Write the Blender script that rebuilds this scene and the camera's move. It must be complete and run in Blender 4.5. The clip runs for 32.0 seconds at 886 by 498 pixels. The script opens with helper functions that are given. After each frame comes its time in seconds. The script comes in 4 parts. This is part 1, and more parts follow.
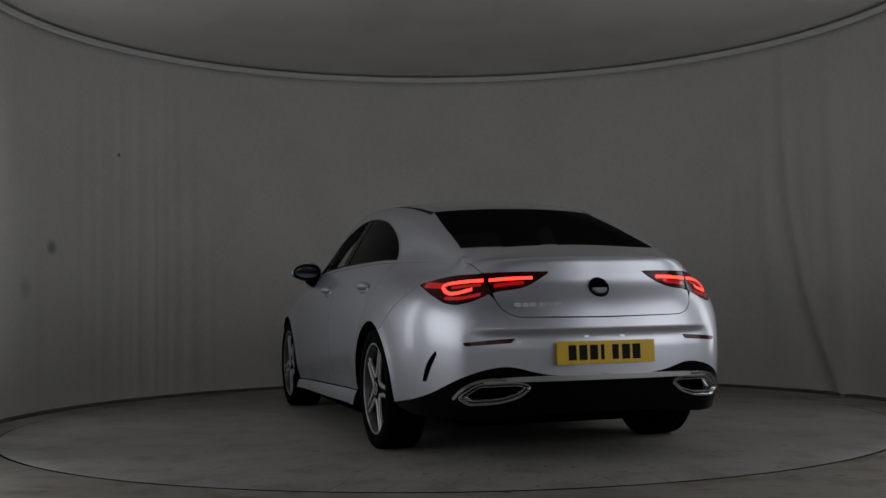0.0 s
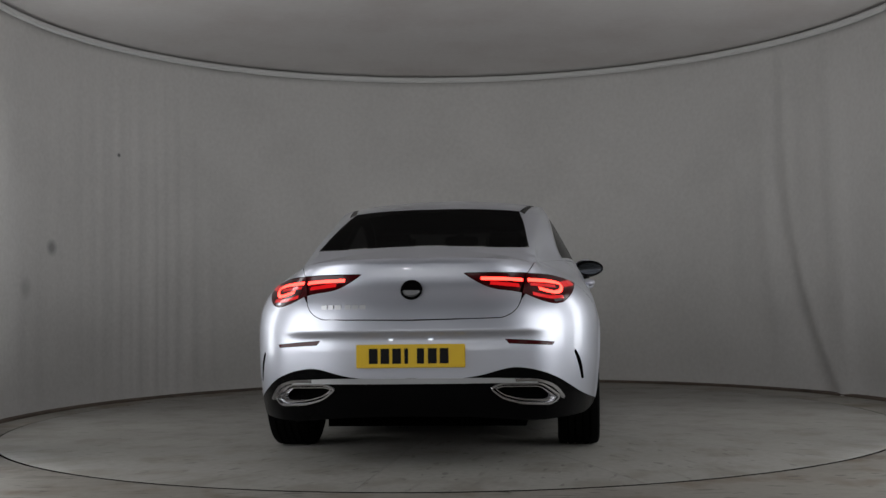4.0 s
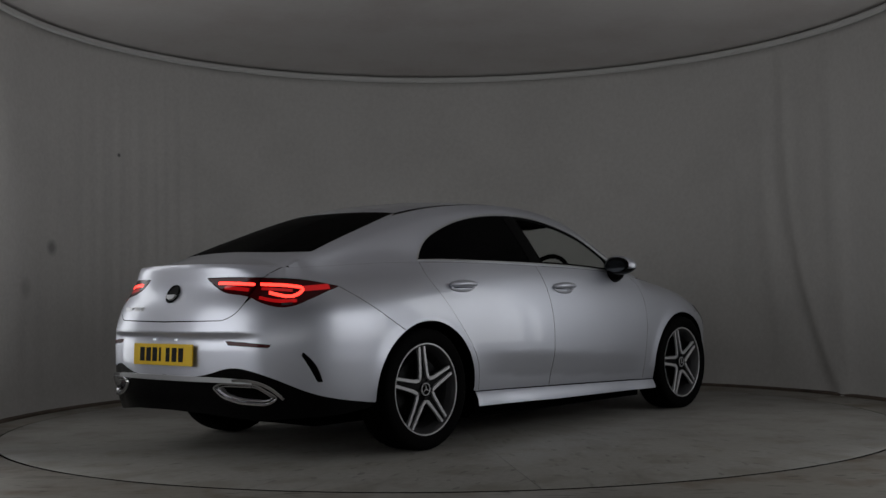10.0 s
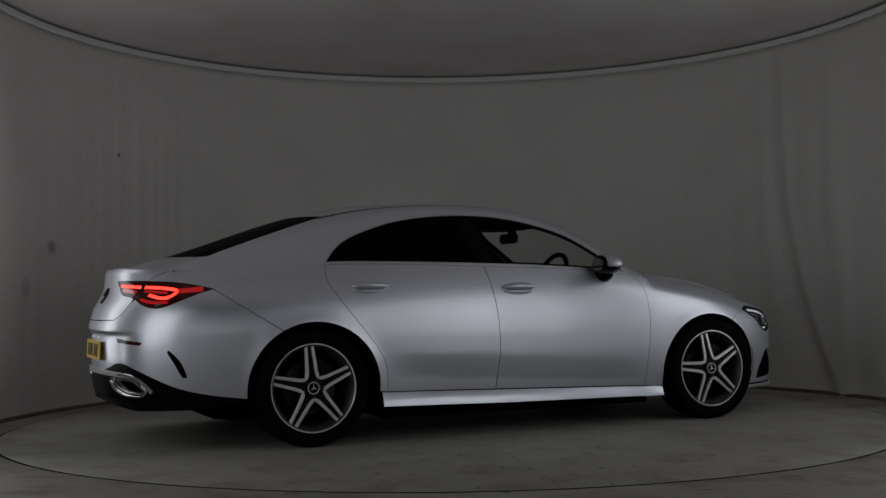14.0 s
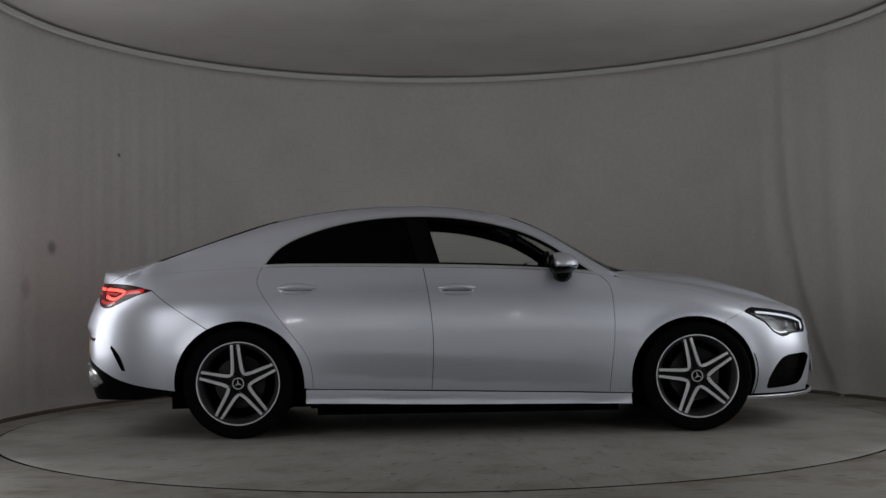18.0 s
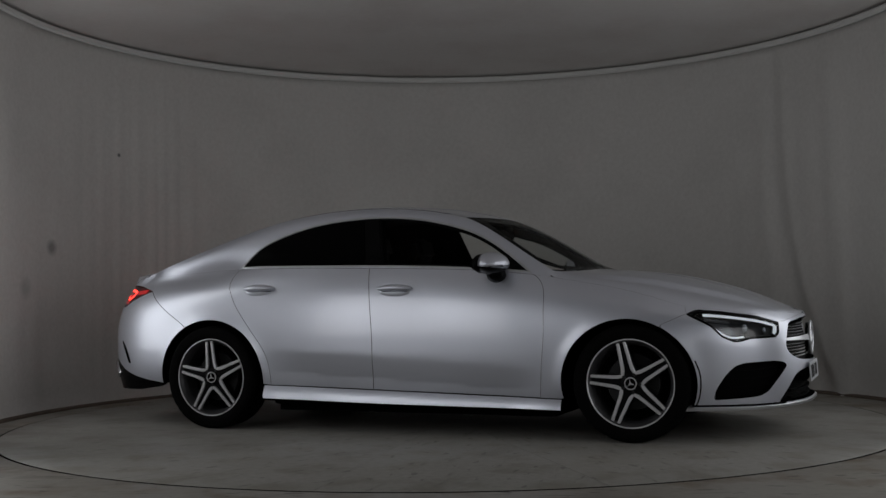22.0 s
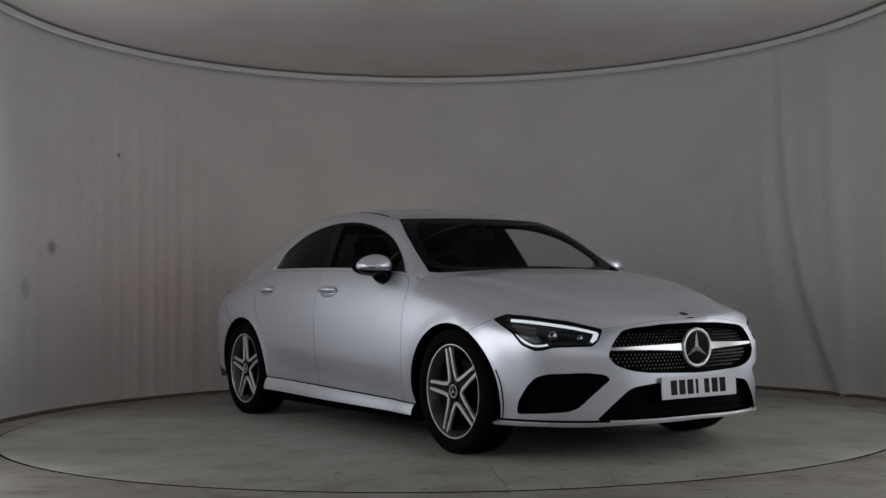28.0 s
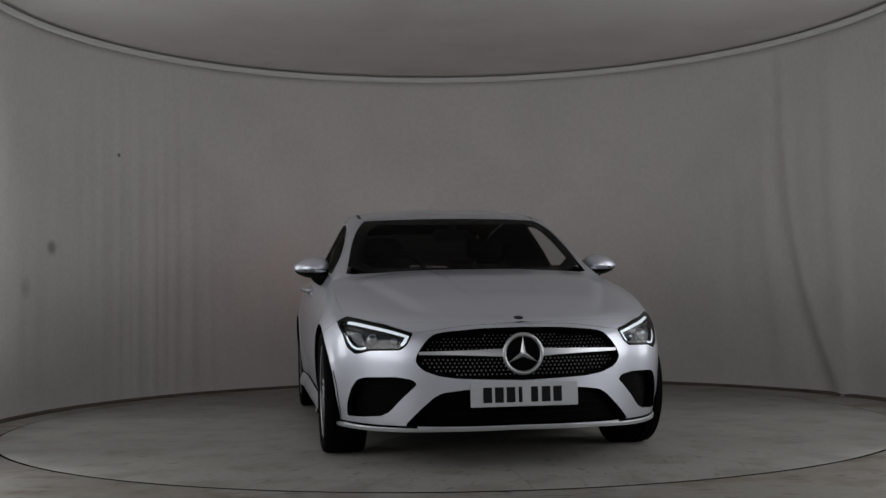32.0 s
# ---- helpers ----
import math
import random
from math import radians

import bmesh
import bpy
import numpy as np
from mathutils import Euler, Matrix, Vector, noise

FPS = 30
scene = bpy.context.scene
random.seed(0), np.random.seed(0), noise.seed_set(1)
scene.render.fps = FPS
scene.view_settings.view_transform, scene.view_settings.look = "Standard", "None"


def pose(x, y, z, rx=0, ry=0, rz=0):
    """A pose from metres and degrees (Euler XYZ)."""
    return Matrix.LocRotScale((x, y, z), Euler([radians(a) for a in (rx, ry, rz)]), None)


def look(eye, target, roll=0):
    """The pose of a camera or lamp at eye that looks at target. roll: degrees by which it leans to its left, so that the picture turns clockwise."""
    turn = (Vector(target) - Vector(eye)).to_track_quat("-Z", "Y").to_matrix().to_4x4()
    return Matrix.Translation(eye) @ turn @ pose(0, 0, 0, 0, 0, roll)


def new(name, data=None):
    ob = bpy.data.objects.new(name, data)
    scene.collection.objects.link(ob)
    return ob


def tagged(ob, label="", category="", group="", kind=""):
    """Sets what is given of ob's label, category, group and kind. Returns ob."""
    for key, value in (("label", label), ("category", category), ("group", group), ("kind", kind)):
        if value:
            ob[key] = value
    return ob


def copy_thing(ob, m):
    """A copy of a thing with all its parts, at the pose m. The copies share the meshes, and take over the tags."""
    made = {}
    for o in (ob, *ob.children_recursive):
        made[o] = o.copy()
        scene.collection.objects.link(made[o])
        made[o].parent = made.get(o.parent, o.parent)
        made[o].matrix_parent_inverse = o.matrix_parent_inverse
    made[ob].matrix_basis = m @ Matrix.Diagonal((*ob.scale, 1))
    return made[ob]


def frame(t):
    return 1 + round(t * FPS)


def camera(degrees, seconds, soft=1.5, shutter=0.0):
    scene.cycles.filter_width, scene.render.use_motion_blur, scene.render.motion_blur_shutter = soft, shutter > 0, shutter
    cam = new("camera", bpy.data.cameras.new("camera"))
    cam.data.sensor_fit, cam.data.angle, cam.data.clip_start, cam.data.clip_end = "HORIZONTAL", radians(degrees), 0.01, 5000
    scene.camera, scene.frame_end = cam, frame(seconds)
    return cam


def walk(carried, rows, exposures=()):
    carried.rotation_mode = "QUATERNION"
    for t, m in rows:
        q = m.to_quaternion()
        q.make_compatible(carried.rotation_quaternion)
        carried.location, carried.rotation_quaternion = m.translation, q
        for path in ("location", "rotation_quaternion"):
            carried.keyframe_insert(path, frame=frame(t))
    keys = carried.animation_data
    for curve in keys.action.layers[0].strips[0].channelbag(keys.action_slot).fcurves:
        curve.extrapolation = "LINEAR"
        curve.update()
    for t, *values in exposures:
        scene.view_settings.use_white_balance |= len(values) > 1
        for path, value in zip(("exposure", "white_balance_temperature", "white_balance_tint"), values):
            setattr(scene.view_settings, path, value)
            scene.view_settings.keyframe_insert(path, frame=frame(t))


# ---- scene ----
from mathutils import geometry
cam = camera(42.514, 32.0)
EYE, YAW, PITCH, ROLL = Vector((0, -7.7236, .8287)), radians(-.2535), radians(2.3467), -.894
AIM = EYE + Vector((math.sin(YAW) * math.cos(PITCH), math.cos(YAW) * math.cos(PITCH), math.sin(PITCH)))
STAND = look(EYE, AIM, ROLL)
walk(cam, [(0, STAND), (32, STAND)], [(0, -0.08), (1, 0.22), (2, 0.67), (3, 1.02), (6, 0.72), (7.5, 0.33), (9, 0.12), (11, -0.1), (13, -0.2), (14, -0.22), (15, 0.12), (17, 0.57), (18, 0.52), (19, 0.22), (20, 0.07), (21, 0.22), (22, 0.12), (23, -0.13), (24, -0.28), (25, -0.18), (26.5, 0.22), (28, 0.82), (30, 0.87), (32, 0.77)])

# angle of the turntable, in degrees, at these seconds
TURN = ((0, 107.67), (1, 101.91), (2, 96.03), (3, 90.10), (4, 84.18), (5, 78.28), (6, 72.40), (7, 66.54), (8, 60.68), (9, 54.82), (10, 48.93), (11, 43.03), (12, 37.09), (13, 31.13), (14, 25.14), (15, 19.15), (16, 13.16), (17, 7.18), (18, 1.23), (19, -4.68), (20, -10.55), (21, -16.37), (22, -22.15), (23, -27.90), (24, -33.62), (25, -39.35), (26, -45.09), (27, -50.87), (28, -56.70), (29, -62.57), (30, -68.49), (31, -74.38), (32, -80.19))

# ---- world and lights ----
world = bpy.data.worlds.new("world")
scene.world = world
world.use_nodes = True
world.node_tree.nodes["Background"].inputs[0].default_value = (.5, .52, .55, 1)
world.node_tree.nodes["Background"].inputs[1].default_value = .02


def area_light(name, eye, target, wide, high, watts, colour=(1, 1, 1)):
    d = bpy.data.lights.new(name, "AREA")
    d.shape, d.size, d.size_y, d.energy, d.color = "RECTANGLE", wide, high, watts, colour
    ob = new(name, d)
    ob.matrix_world = look(eye, target)
    return ob


# tall soft panels on the two ends of the backdrop, just past both sides of the view
area_light("wall_panel_west", (-2.95, -1.2, 1.5), (0, -.95, 1.55), 1.6, 2.2, 19, (.96, .98, 1))
area_light("wall_panel_east", (3.09, -1.2, 1.5), (0, -.95, 1.55), 1.6, 2.2, 18, (.96, .98, 1))
# long soft panels outside both ends of the backdrop; the middle stays dim
area_light("light_panel_west", (-3.45, -3.3, 1.6), (0, -1.35, 1.6), 3.0, 2.2, 33, (.97, .98, 1))
area_light("light_panel_east", (3.6, -3.3, 1.6), (0, -1.35, 1.6), 3.0, 2.2, 32, (.97, .98, 1))
# thin strips against the backdrop that graze its folds
area_light("strip_light_west", (-3.03, -.30, 1.4), (-1.6, 2.2, 1.5), .28, 2.0, 3.2, (.94, .97, 1))
area_light("strip_light_east", (3.20, -.30, 1.4), (1.7, 2.2, 1.5), .28, 2.0, 2.6, (.94, .97, 1))
# small lamps high in the hall behind the camera
for lx in (-1.7, -.93, -.29, 1.25):
    area_light("hall_lamp", (lx, -8.8, 2.05), (lx * .5, 0, .7), .15, .04, 1.6)
# low dim panels in the hall behind the camera
area_light("front_panel_west", (-1.75, -8.5, 1.35), (-.6, 0, .9), 3.2, 1.0, 6.5)
area_light("front_panel_east", (1.75, -8.5, 1.35), (.6, 0, .9), 3.2, 1.0, 6.5)


# ---- materials ----
def material(name, colour, rough=.5, metal=0., coat=0., grain=0., grain_scale=60., stain=0., stain_scale=3., bump=0., bump_scale=80., second=None, emit=None, emit_strength=0.):
    """A node material: base colour varied at two scales, with fine relief."""
    m = bpy.data.materials.new(name)
    m.use_nodes = True
    nt = m.node_tree
    n, link = nt.nodes, nt.links.new
    b = n["Principled BSDF"]
    b.inputs["Base Color"].default_value = (*colour, 1)
    b.inputs["Roughness"].default_value = rough
    b.inputs["Metallic"].default_value = metal
    b.inputs["Coat Weight"].default_value = coat
    b.inputs["Coat Roughness"].default_value = .06
    if emit:
        b.inputs["Emission Color"].default_value = (*emit, 1)
        b.inputs["Emission Strength"].default_value = emit_strength
    if not (grain or stain or bump):
        return m
    co = n.new("ShaderNodeTexCoord")
    if grain or stain:
        fine, broad = n.new("ShaderNodeTexNoise"), n.new("ShaderNodeTexNoise")
        for t, s, det in ((fine, grain_scale, 4), (broad, stain_scale, 6)):
            t.inputs["Scale"].default_value, t.inputs["Detail"].default_value = s, det
            link(co.outputs["Object"], t.inputs["Vector"])
        dark = n.new("ShaderNodeMix")
        dark.data_type = "RGBA"
        dark.inputs[6].default_value = (*colour, 1)
        dark.inputs[7].default_value = (*(second or [c * .45 for c in colour]), 1)
        ramp = n.new("ShaderNodeMapRange")
        ramp.inputs["From Min"].default_value, ramp.inputs["From Max"].default_value = .45, .75
        ramp.inputs["To Max"].default_value = stain
        link(broad.outputs["Fac"], ramp.inputs["Value"])
        link(ramp.outputs["Result"], dark.inputs[0])
        mix = n.new("ShaderNodeMix")
        mix.data_type, mix.blend_type = "RGBA", "OVERLAY"
        mix.inputs[0].default_value = grain
        link(dark.outputs[2], mix.inputs[6])
        link(fine.outputs["Fac"], mix.inputs[7])
        link(mix.outputs[2], b.inputs["Base Color"])
        wear = n.new("ShaderNodeMapRange")
        wear.inputs["To Min"].default_value, wear.inputs["To Max"].default_value = rough * .8, min(1, rough * 1.25)
        link(broad.outputs["Fac"], wear.inputs["Value"])
        link(wear.outputs["Result"], b.inputs["Roughness"])
    if bump:
        relief, bn = n.new("ShaderNodeTexNoise"), n.new("ShaderNodeBump")
        relief.inputs["Scale"].default_value = bump_scale
        relief.inputs["Detail"].default_value = 5
        bn.inputs["Strength"].default_value, bn.inputs["Distance"].default_value = bump, .004
        link(co.outputs["Object"], relief.inputs["Vector"])
        link(relief.outputs["Fac"], bn.inputs["Height"])
        link(bn.outputs["Normal"], b.inputs["Normal"])
    return m


PAINT = material("silver_paint", (.60, .62, .69), .41, .82, .75, grain=.05, grain_scale=900, stain=.04, stain_scale=2)
PAINT.node_tree.nodes["Principled BSDF"].inputs["Coat Roughness"].default_value = .055
GLOSS_BLACK = material("gloss_black", (.002, .002, .0022), .25, 0, .4)
DARK_TRIM = material("dark_trim", (.0015, .0015, .0017), .55, grain=.2, grain_scale=300, bump=.15, bump_scale=600)
UNDER = material("underbody", (.002, .002, .002), .9, grain=.3, grain_scale=40)
CHROME = material("chrome", (.55, .55, .57), .16, 1, grain=.03, grain_scale=200)
SATIN = material("satin_chrome", (.52, .53, .55), .34, .8, grain=.03, grain_scale=200)
ALLOY = material("machined_alloy", (.58, .58, .60), .36, .6, grain=.06, grain_scale=500)
ALLOY_DARK = material("dark_alloy", (.0035, .0035, .004), .4, .2, grain=.06, grain_scale=300)
ALLOY_GREY = material("grey_alloy", (.055, .055, .058), .38, .5, grain=.1, grain_scale=200)
RUBBER = material("tyre_rubber", (.002, .002, .002), .8, grain=.3, grain_scale=120, bump=.3, bump_scale=160)
STUD = material("bright_pin", (.6, .6, .62), .3, .7, grain=.02, grain_scale=200)
STEEL = material("brake_steel", (.025, .025, .026), .45, .8, grain=.2, grain_scale=90)
PRIVACY = material("privacy_glass", (.001, .001, .0012), .2, 0, .3)
PRIVACY.node_tree.nodes["Principled BSDF"].inputs["Specular IOR Level"].default_value = .35
RED_LENS = material("red_lens", (.16, .005, .007), .10, 0, .5, grain=.1, grain_scale=350, emit=(1, .012, .014), emit_strength=.28)
RED_DARK = material("dark_red_lens", (.045, .002, .003), .15, 0, .1, grain=.1, grain_scale=350)
RED_LIT = material("red_light", (.5, .02, .015), .4, emit=(1, .03, .02), emit_strength=4.2)
WHITE_LIT = material("daytime_light", (.8, .82, .9), .4, emit=(.85, .93, 1), emit_strength=.33)
LAMP_DARK = material("headlamp_inside", (.008, .008, .009), .35, .2, grain=.2, grain_scale=60)
REFLECTOR = material("lamp_reflector", (.13, .135, .145), .3, .8, grain=.1, grain_scale=80)
LENS = material("projector_lens", (.25, .27, .30), .06, .9)
YELLOW = material("yellow_plate", (.72, .47, .012), .4, grain=.04, grain_scale=200)
WHITE = material("white_plate", (.48, .49, .515), .4, grain=.04, grain_scale=200)
INK = material("plate_ink", (.012, .012, .013), .5)
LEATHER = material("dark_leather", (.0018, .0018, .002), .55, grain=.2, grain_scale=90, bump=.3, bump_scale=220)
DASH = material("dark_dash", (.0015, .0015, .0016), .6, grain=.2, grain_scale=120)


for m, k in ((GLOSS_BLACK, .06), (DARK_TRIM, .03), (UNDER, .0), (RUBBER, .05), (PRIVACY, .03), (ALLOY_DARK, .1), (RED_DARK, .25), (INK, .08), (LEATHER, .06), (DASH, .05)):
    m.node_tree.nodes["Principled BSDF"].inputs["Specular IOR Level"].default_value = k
GLOSS_BLACK.node_tree.nodes["Principled BSDF"].inputs["Coat Weight"].default_value = 0
PRIVACY.node_tree.nodes["Principled BSDF"].inputs["Coat Weight"].default_value = 0


def clear_glass(name, shade, gloss=.05, base=.003, rim=.12):
    m = bpy.data.materials.new(name)
    m.use_nodes = True
    nt = m.node_tree
    nt.nodes.clear()
    out, mix = nt.nodes.new("ShaderNodeOutputMaterial"), nt.nodes.new("ShaderNodeMixShader")
    tr, gl, fr = nt.nodes.new("ShaderNodeBsdfTransparent"), nt.nodes.new("ShaderNodeBsdfGlossy"), nt.nodes.new("ShaderNodeLayerWeight")
    tr.inputs["Color"].default_value = (*shade, 1)
    gl.inputs["Roughness"].default_value = gloss
    rise, scale = nt.nodes.new("ShaderNodeMath"), nt.nodes.new("ShaderNodeMath")
    rise.operation, scale.operation = "POWER", "MULTIPLY_ADD"
    rise.inputs[1].default_value, scale.inputs[1].default_value, scale.inputs[2].default_value = 5, rim, base
    fr.inputs["Blend"].default_value = .5
    nt.links.new(fr.outputs["Facing"], rise.inputs[0])
    nt.links.new(rise.outputs[0], scale.inputs[0])
    nt.links.new(scale.outputs[0], mix.inputs[0])
    nt.links.new(tr.outputs[0], mix.inputs[1])
    nt.links.new(gl.outputs[0], mix.inputs[2])
    nt.links.new(mix.outputs[0], out.inputs["Surface"])
    return m


SIDE_GLASS = clear_glass("side_glass", (.93, .94, .93))
SCREEN_GLASS = clear_glass("screen_glass", (.72, .74, .73), .03, .006, .2)
REAR_GLASS = clear_glass("rear_glass", (.022, .022, .022))
LAMP_GLASS = clear_glass("lamp_glass", (.9, .91, .92), .02, .045, .5)

# ---- the studio ----
def link_mesh(name, bm, mat, parent=None, label=""):
    me = bpy.data.meshes.new(name)
    bm.to_mesh(me)
    bm.free()
    me.materials.append(mat)
    ob = new(name, me)
    if parent:
        ob.parent = parent
    if label:
        ob["label"] = label
    return ob


def smooth_by_angle(bm, degrees=35):
    for f in bm.faces:
        f.smooth = True
    for e in bm.edges:
        e.smooth = len(e.link_faces) == 2 and e.calc_face_angle(3) < radians(degrees)


def sweep(section, a0, a1, steps, centre=(0, 0), closed=False):
    """Revolves (r, z) points about a vertical axis, from a0 to a1 degrees."""
    bm = bmesh.new()
    rings = []
    for i in range(steps + 1):
        a = radians(a0 + (a1 - a0) * i / steps)
        rings.append([bm.verts.new((centre[0] + r * math.cos(a), centre[1] + r * math.sin(a), z)) for r, z in section])
    n = len(section)
    for p, q in zip(rings, rings[1:]):
        for j in range(n if closed else n - 1):
            k = (j + 1) % n
            bm.faces.new((p[j], q[j], q[k], p[k]))
    if closed:
        for r in (rings[0], rings[-1]):
            bm.faces.new(r)
    bmesh.ops.recalc_face_normals(bm, faces=bm.faces)
    smooth_by_angle(bm)
    return bm


WALL_C, WALL_R, WALL_TOP = (.10, .02), 3.24, 2.90


def fabric_wall():
    """Curved backdrop with soft vertical folds and thickness."""
    bm = bmesh.new()
    cols, rows = 420, 44
    a0, a1 = -38, 218
    grid = []
    for i in range(cols + 1):
        deg = a0 + (a1 - a0) * i / cols
        a = radians(deg)
        col = []
        for j in range(rows + 1):
            h = j / rows
            z = -.01 + (WALL_TOP + .01) * h
            d = .010 * noise.noise(Vector((deg * .09, h * .7, 1))) + .004 * noise.noise(Vector((deg * .45, h * 1.1, 5)))
            # folds that hang from the rail at both sides
            for at, wide, deep, lean, low in FOLDS:
                s = (deg - at - lean * (1 - h) ** 3) / wide
                d += deep * math.exp(-s * s) * (1 - low * h ** 3)
            r = WALL_R - d + .02 * max(0, .03 - h) / .03 * -1
            col.append(bm.verts.new((WALL_C[0] + r * math.cos(a), WALL_C[1] + r * math.sin(a), z)))
        grid.append(col)
    for p, q in zip(grid, grid[1:]):
        for j in range(rows):
            bm.faces.new((p[j], p[j + 1], q[j + 1], q[j]))
    back = [[bm.verts.new((WALL_C[0] + (WALL_R + .12) * math.cos(radians(a0 + (a1 - a0) * i / cols)), WALL_C[1] + (WALL_R + .12) * math.sin(radians(a0 + (a1 - a0) * i / cols)), z)) for z in (-.01, WALL_TOP)] for i in range(cols + 1)]
    for (p, q), (f, g) in zip(zip(back, back[1:]), zip(grid, grid[1:])):
        bm.faces.new((p[0], q[0], q[1], p[1]))
        bm.faces.new((p[1], q[1], g[-1], f[-1]))
    for f in bm.faces:
        f.smooth = True
    return bm


FOLDS = ((33.0, 1.2, .016, -10.5, .7), (35.0, 1.7, -.011, -9.5, .6), (37.1, 1.0, .005, -4, .6), (29.5, 1.8, .008, -8, .7), (24, 2, .010, -3, .6), (41, 1.2, .003, -1, .8), (45, 1.0, .003, 0, .8),
         (139.5, .4, .008, .3, .8), (141.8, .35, .007, .2, .8), (143.4, .4, .010, .4, .8), (146.4, .5, .009, .3, .8), (148.2, .3, .005, .2, .8), (150, .4, .009, .2, .8), (136.5, .4, .007, .2, .8), (133.2, .5, .004, .2, .8), (153.5, .6, .005, .2, .7))
FABRIC = material("pale_wall", (.53, .518, .50), .75, grain=.12, grain_scale=30, stain=.18, stain_scale=1.3, bump=.12, bump_scale=40)
CEIL = material("pale_ceiling", (.62, .595, .58), .8, grain=.08, grain_scale=20, stain=.35, stain_scale=1.4, second=(.44, .38, .36))
SKIRTING = material("worn_strip", (.10, .075, .058), .8, grain=.4, grain_scale=14, stain=.8, stain_scale=4, second=(.02, .016, .013))
TRIM = material("pale_trim", (.60, .597, .585), .7, grain=.05, grain_scale=40)


def worn_floor(name, colour, dirt, brown, wear):
    """Painted boards: blotches, dragged scuffs, small dark chips and uneven gloss."""
    m = material(name, colour, .45, grain=.22, grain_scale=25, stain=.75 * wear, stain_scale=1.6, bump=.1, bump_scale=60, second=dirt)
    nt = m.node_tree
    n, link = nt.nodes, nt.links.new
    b = n["Principled BSDF"]
    src = b.inputs["Base Color"].links[0].from_socket
    co = n.new("ShaderNodeTexCoord")
    for scale, stretch, lo, hi, amount, col, det in ((3.2, (1, 1, 1), .52, .66, .75, brown, 7), (5., (.35, 2.2, 1), .60, .66, .55, dirt, 4), (14., (.5, 1.4, 1), .63, .68, .85, [c * .35 for c in dirt], 4), (1.7, (.8, 1.5, 1), .59, .66, .35, [c * .5 for c in dirt], 7), (7., (.25, 1.6, 1), .64, .68, .5, [c * .4 for c in dirt], 5), (.8, (1, 1, 1), .45, .65, .35, [min(1, c * 1.35) for c in colour], 4)):
        mp, t, r, mix = n.new("ShaderNodeMapping"), n.new("ShaderNodeTexNoise"), n.new("ShaderNodeMapRange"), n.new("ShaderNodeMix")
        mp.inputs["Scale"].default_value = stretch
        t.inputs["Scale"].default_value, t.inputs["Detail"].default_value = scale, det
        r.inputs["From Min"].default_value, r.inputs["From Max"].default_value, r.inputs["To Max"].default_value = lo, hi, amount * wear
        mix.data_type = "RGBA"
        mix.inputs[7].default_value = (*col, 1)
        link(co.outputs["Object"], mp.inputs["Vector"])
        link(mp.outputs["Vector"], t.inputs["Vector"])
        link(t.outputs["Fac"], r.inputs["Value"])
        link(r.outputs["Result"], mix.inputs[0])
        link(src, mix.inputs[6])
        src = mix.outputs[2]
    link(src, b.inputs["Base Color"])
    b.inputs["Specular IOR Level"].default_value = .1
    return m


FLOOR_MAT = worn_floor("floor_paint", (.235, .222, .198), (.115, .102, .086), (.115, .080, .050), 1.)
DECK_MAT = worn_floor("turntable_paint", (.235, .227, .210), (.14, .130, .115), (.14, .120, .096), .5)
DARK_WALL = material("studio_outer_wall", (.04, .04, .042), .8, grain=.1, grain_scale=20, stain=.2)



def smudge(m, at, radius, dark):
    """A soft round dirt mark on the wall."""
    nt = m.node_tree
    n, link = nt.nodes, nt.links.new
    b = n["Principled BSDF"]
    src = b.inputs["Base Color"].links[0].from_socket
    co, d, r, mix = n.new("ShaderNodeTexCoord"), n.new("ShaderNodeVectorMath"), n.new("ShaderNodeMapRange"), n.new("ShaderNodeMix")
    d.operation = "DISTANCE"
    d.inputs[1].default_value = at
    r.inputs["From Min"].default_value, r.inputs["From Max"].default_value = radius * .3, radius
    r.inputs["To Min"].default_value, r.inputs["To Max"].default_value = dark, 0
    mix.data_type = "RGBA"
    mix.inputs[7].default_value = (.05, .05, .05, 1)
    link(co.outputs["Object"], d.inputs[0])
    link(d.outputs["Value"], r.inputs["Value"])
    link(r.outputs["Result"], mix.inputs[0])
    link(src, mix.inputs[6])
    link(mix.outputs[2], b.inputs["Base Color"])


smudge(FABRIC, (-3.013, .918, 1.24), .075, .6)
smudge(FABRIC, (-2.709, 1.635, 2.03), .022, .95)
smudge(FABRIC, (-3.09, .58, .93), .10, .25)
wall = tagged(link_mesh("wall_curved", fabric_wall(), FABRIC), "pale grey curved backdrop wall with soft vertical folds", "wall", kind="structure")
rim = tagged(link_mesh("trim", sweep([(WALL_R - .012, WALL_TOP - .010), (WALL_R - .028, WALL_TOP + .004), (WALL_R - .028, WALL_TOP + .032), (WALL_R - .012, WALL_TOP + .044), (WALL_R + .12, WALL_TOP + .044), (WALL_R + .12, WALL_TOP + .002), (WALL_R - .0, WALL_TOP + .002)], -38, 218, 160, WALL_C, True), TRIM),
             "pale rounded rail along the top of the backdrop", "trim", kind="structure")
ceiling = tagged(link_mesh("ceiling", sweep([(.01, WALL_TOP + .12), (1.6, WALL_TOP + .115), (2.6, WALL_TOP + .10), (3.1, WALL_TOP + .07), (WALL_R + .1, WALL_TOP + .055), (WALL_R + .1, WALL_TOP + .5), (.01, WALL_TOP + .5)], 0, 360, 128, WALL_C), CEIL),
                 "pale almost flat ceiling over the turntable", "ceiling", kind="structure")
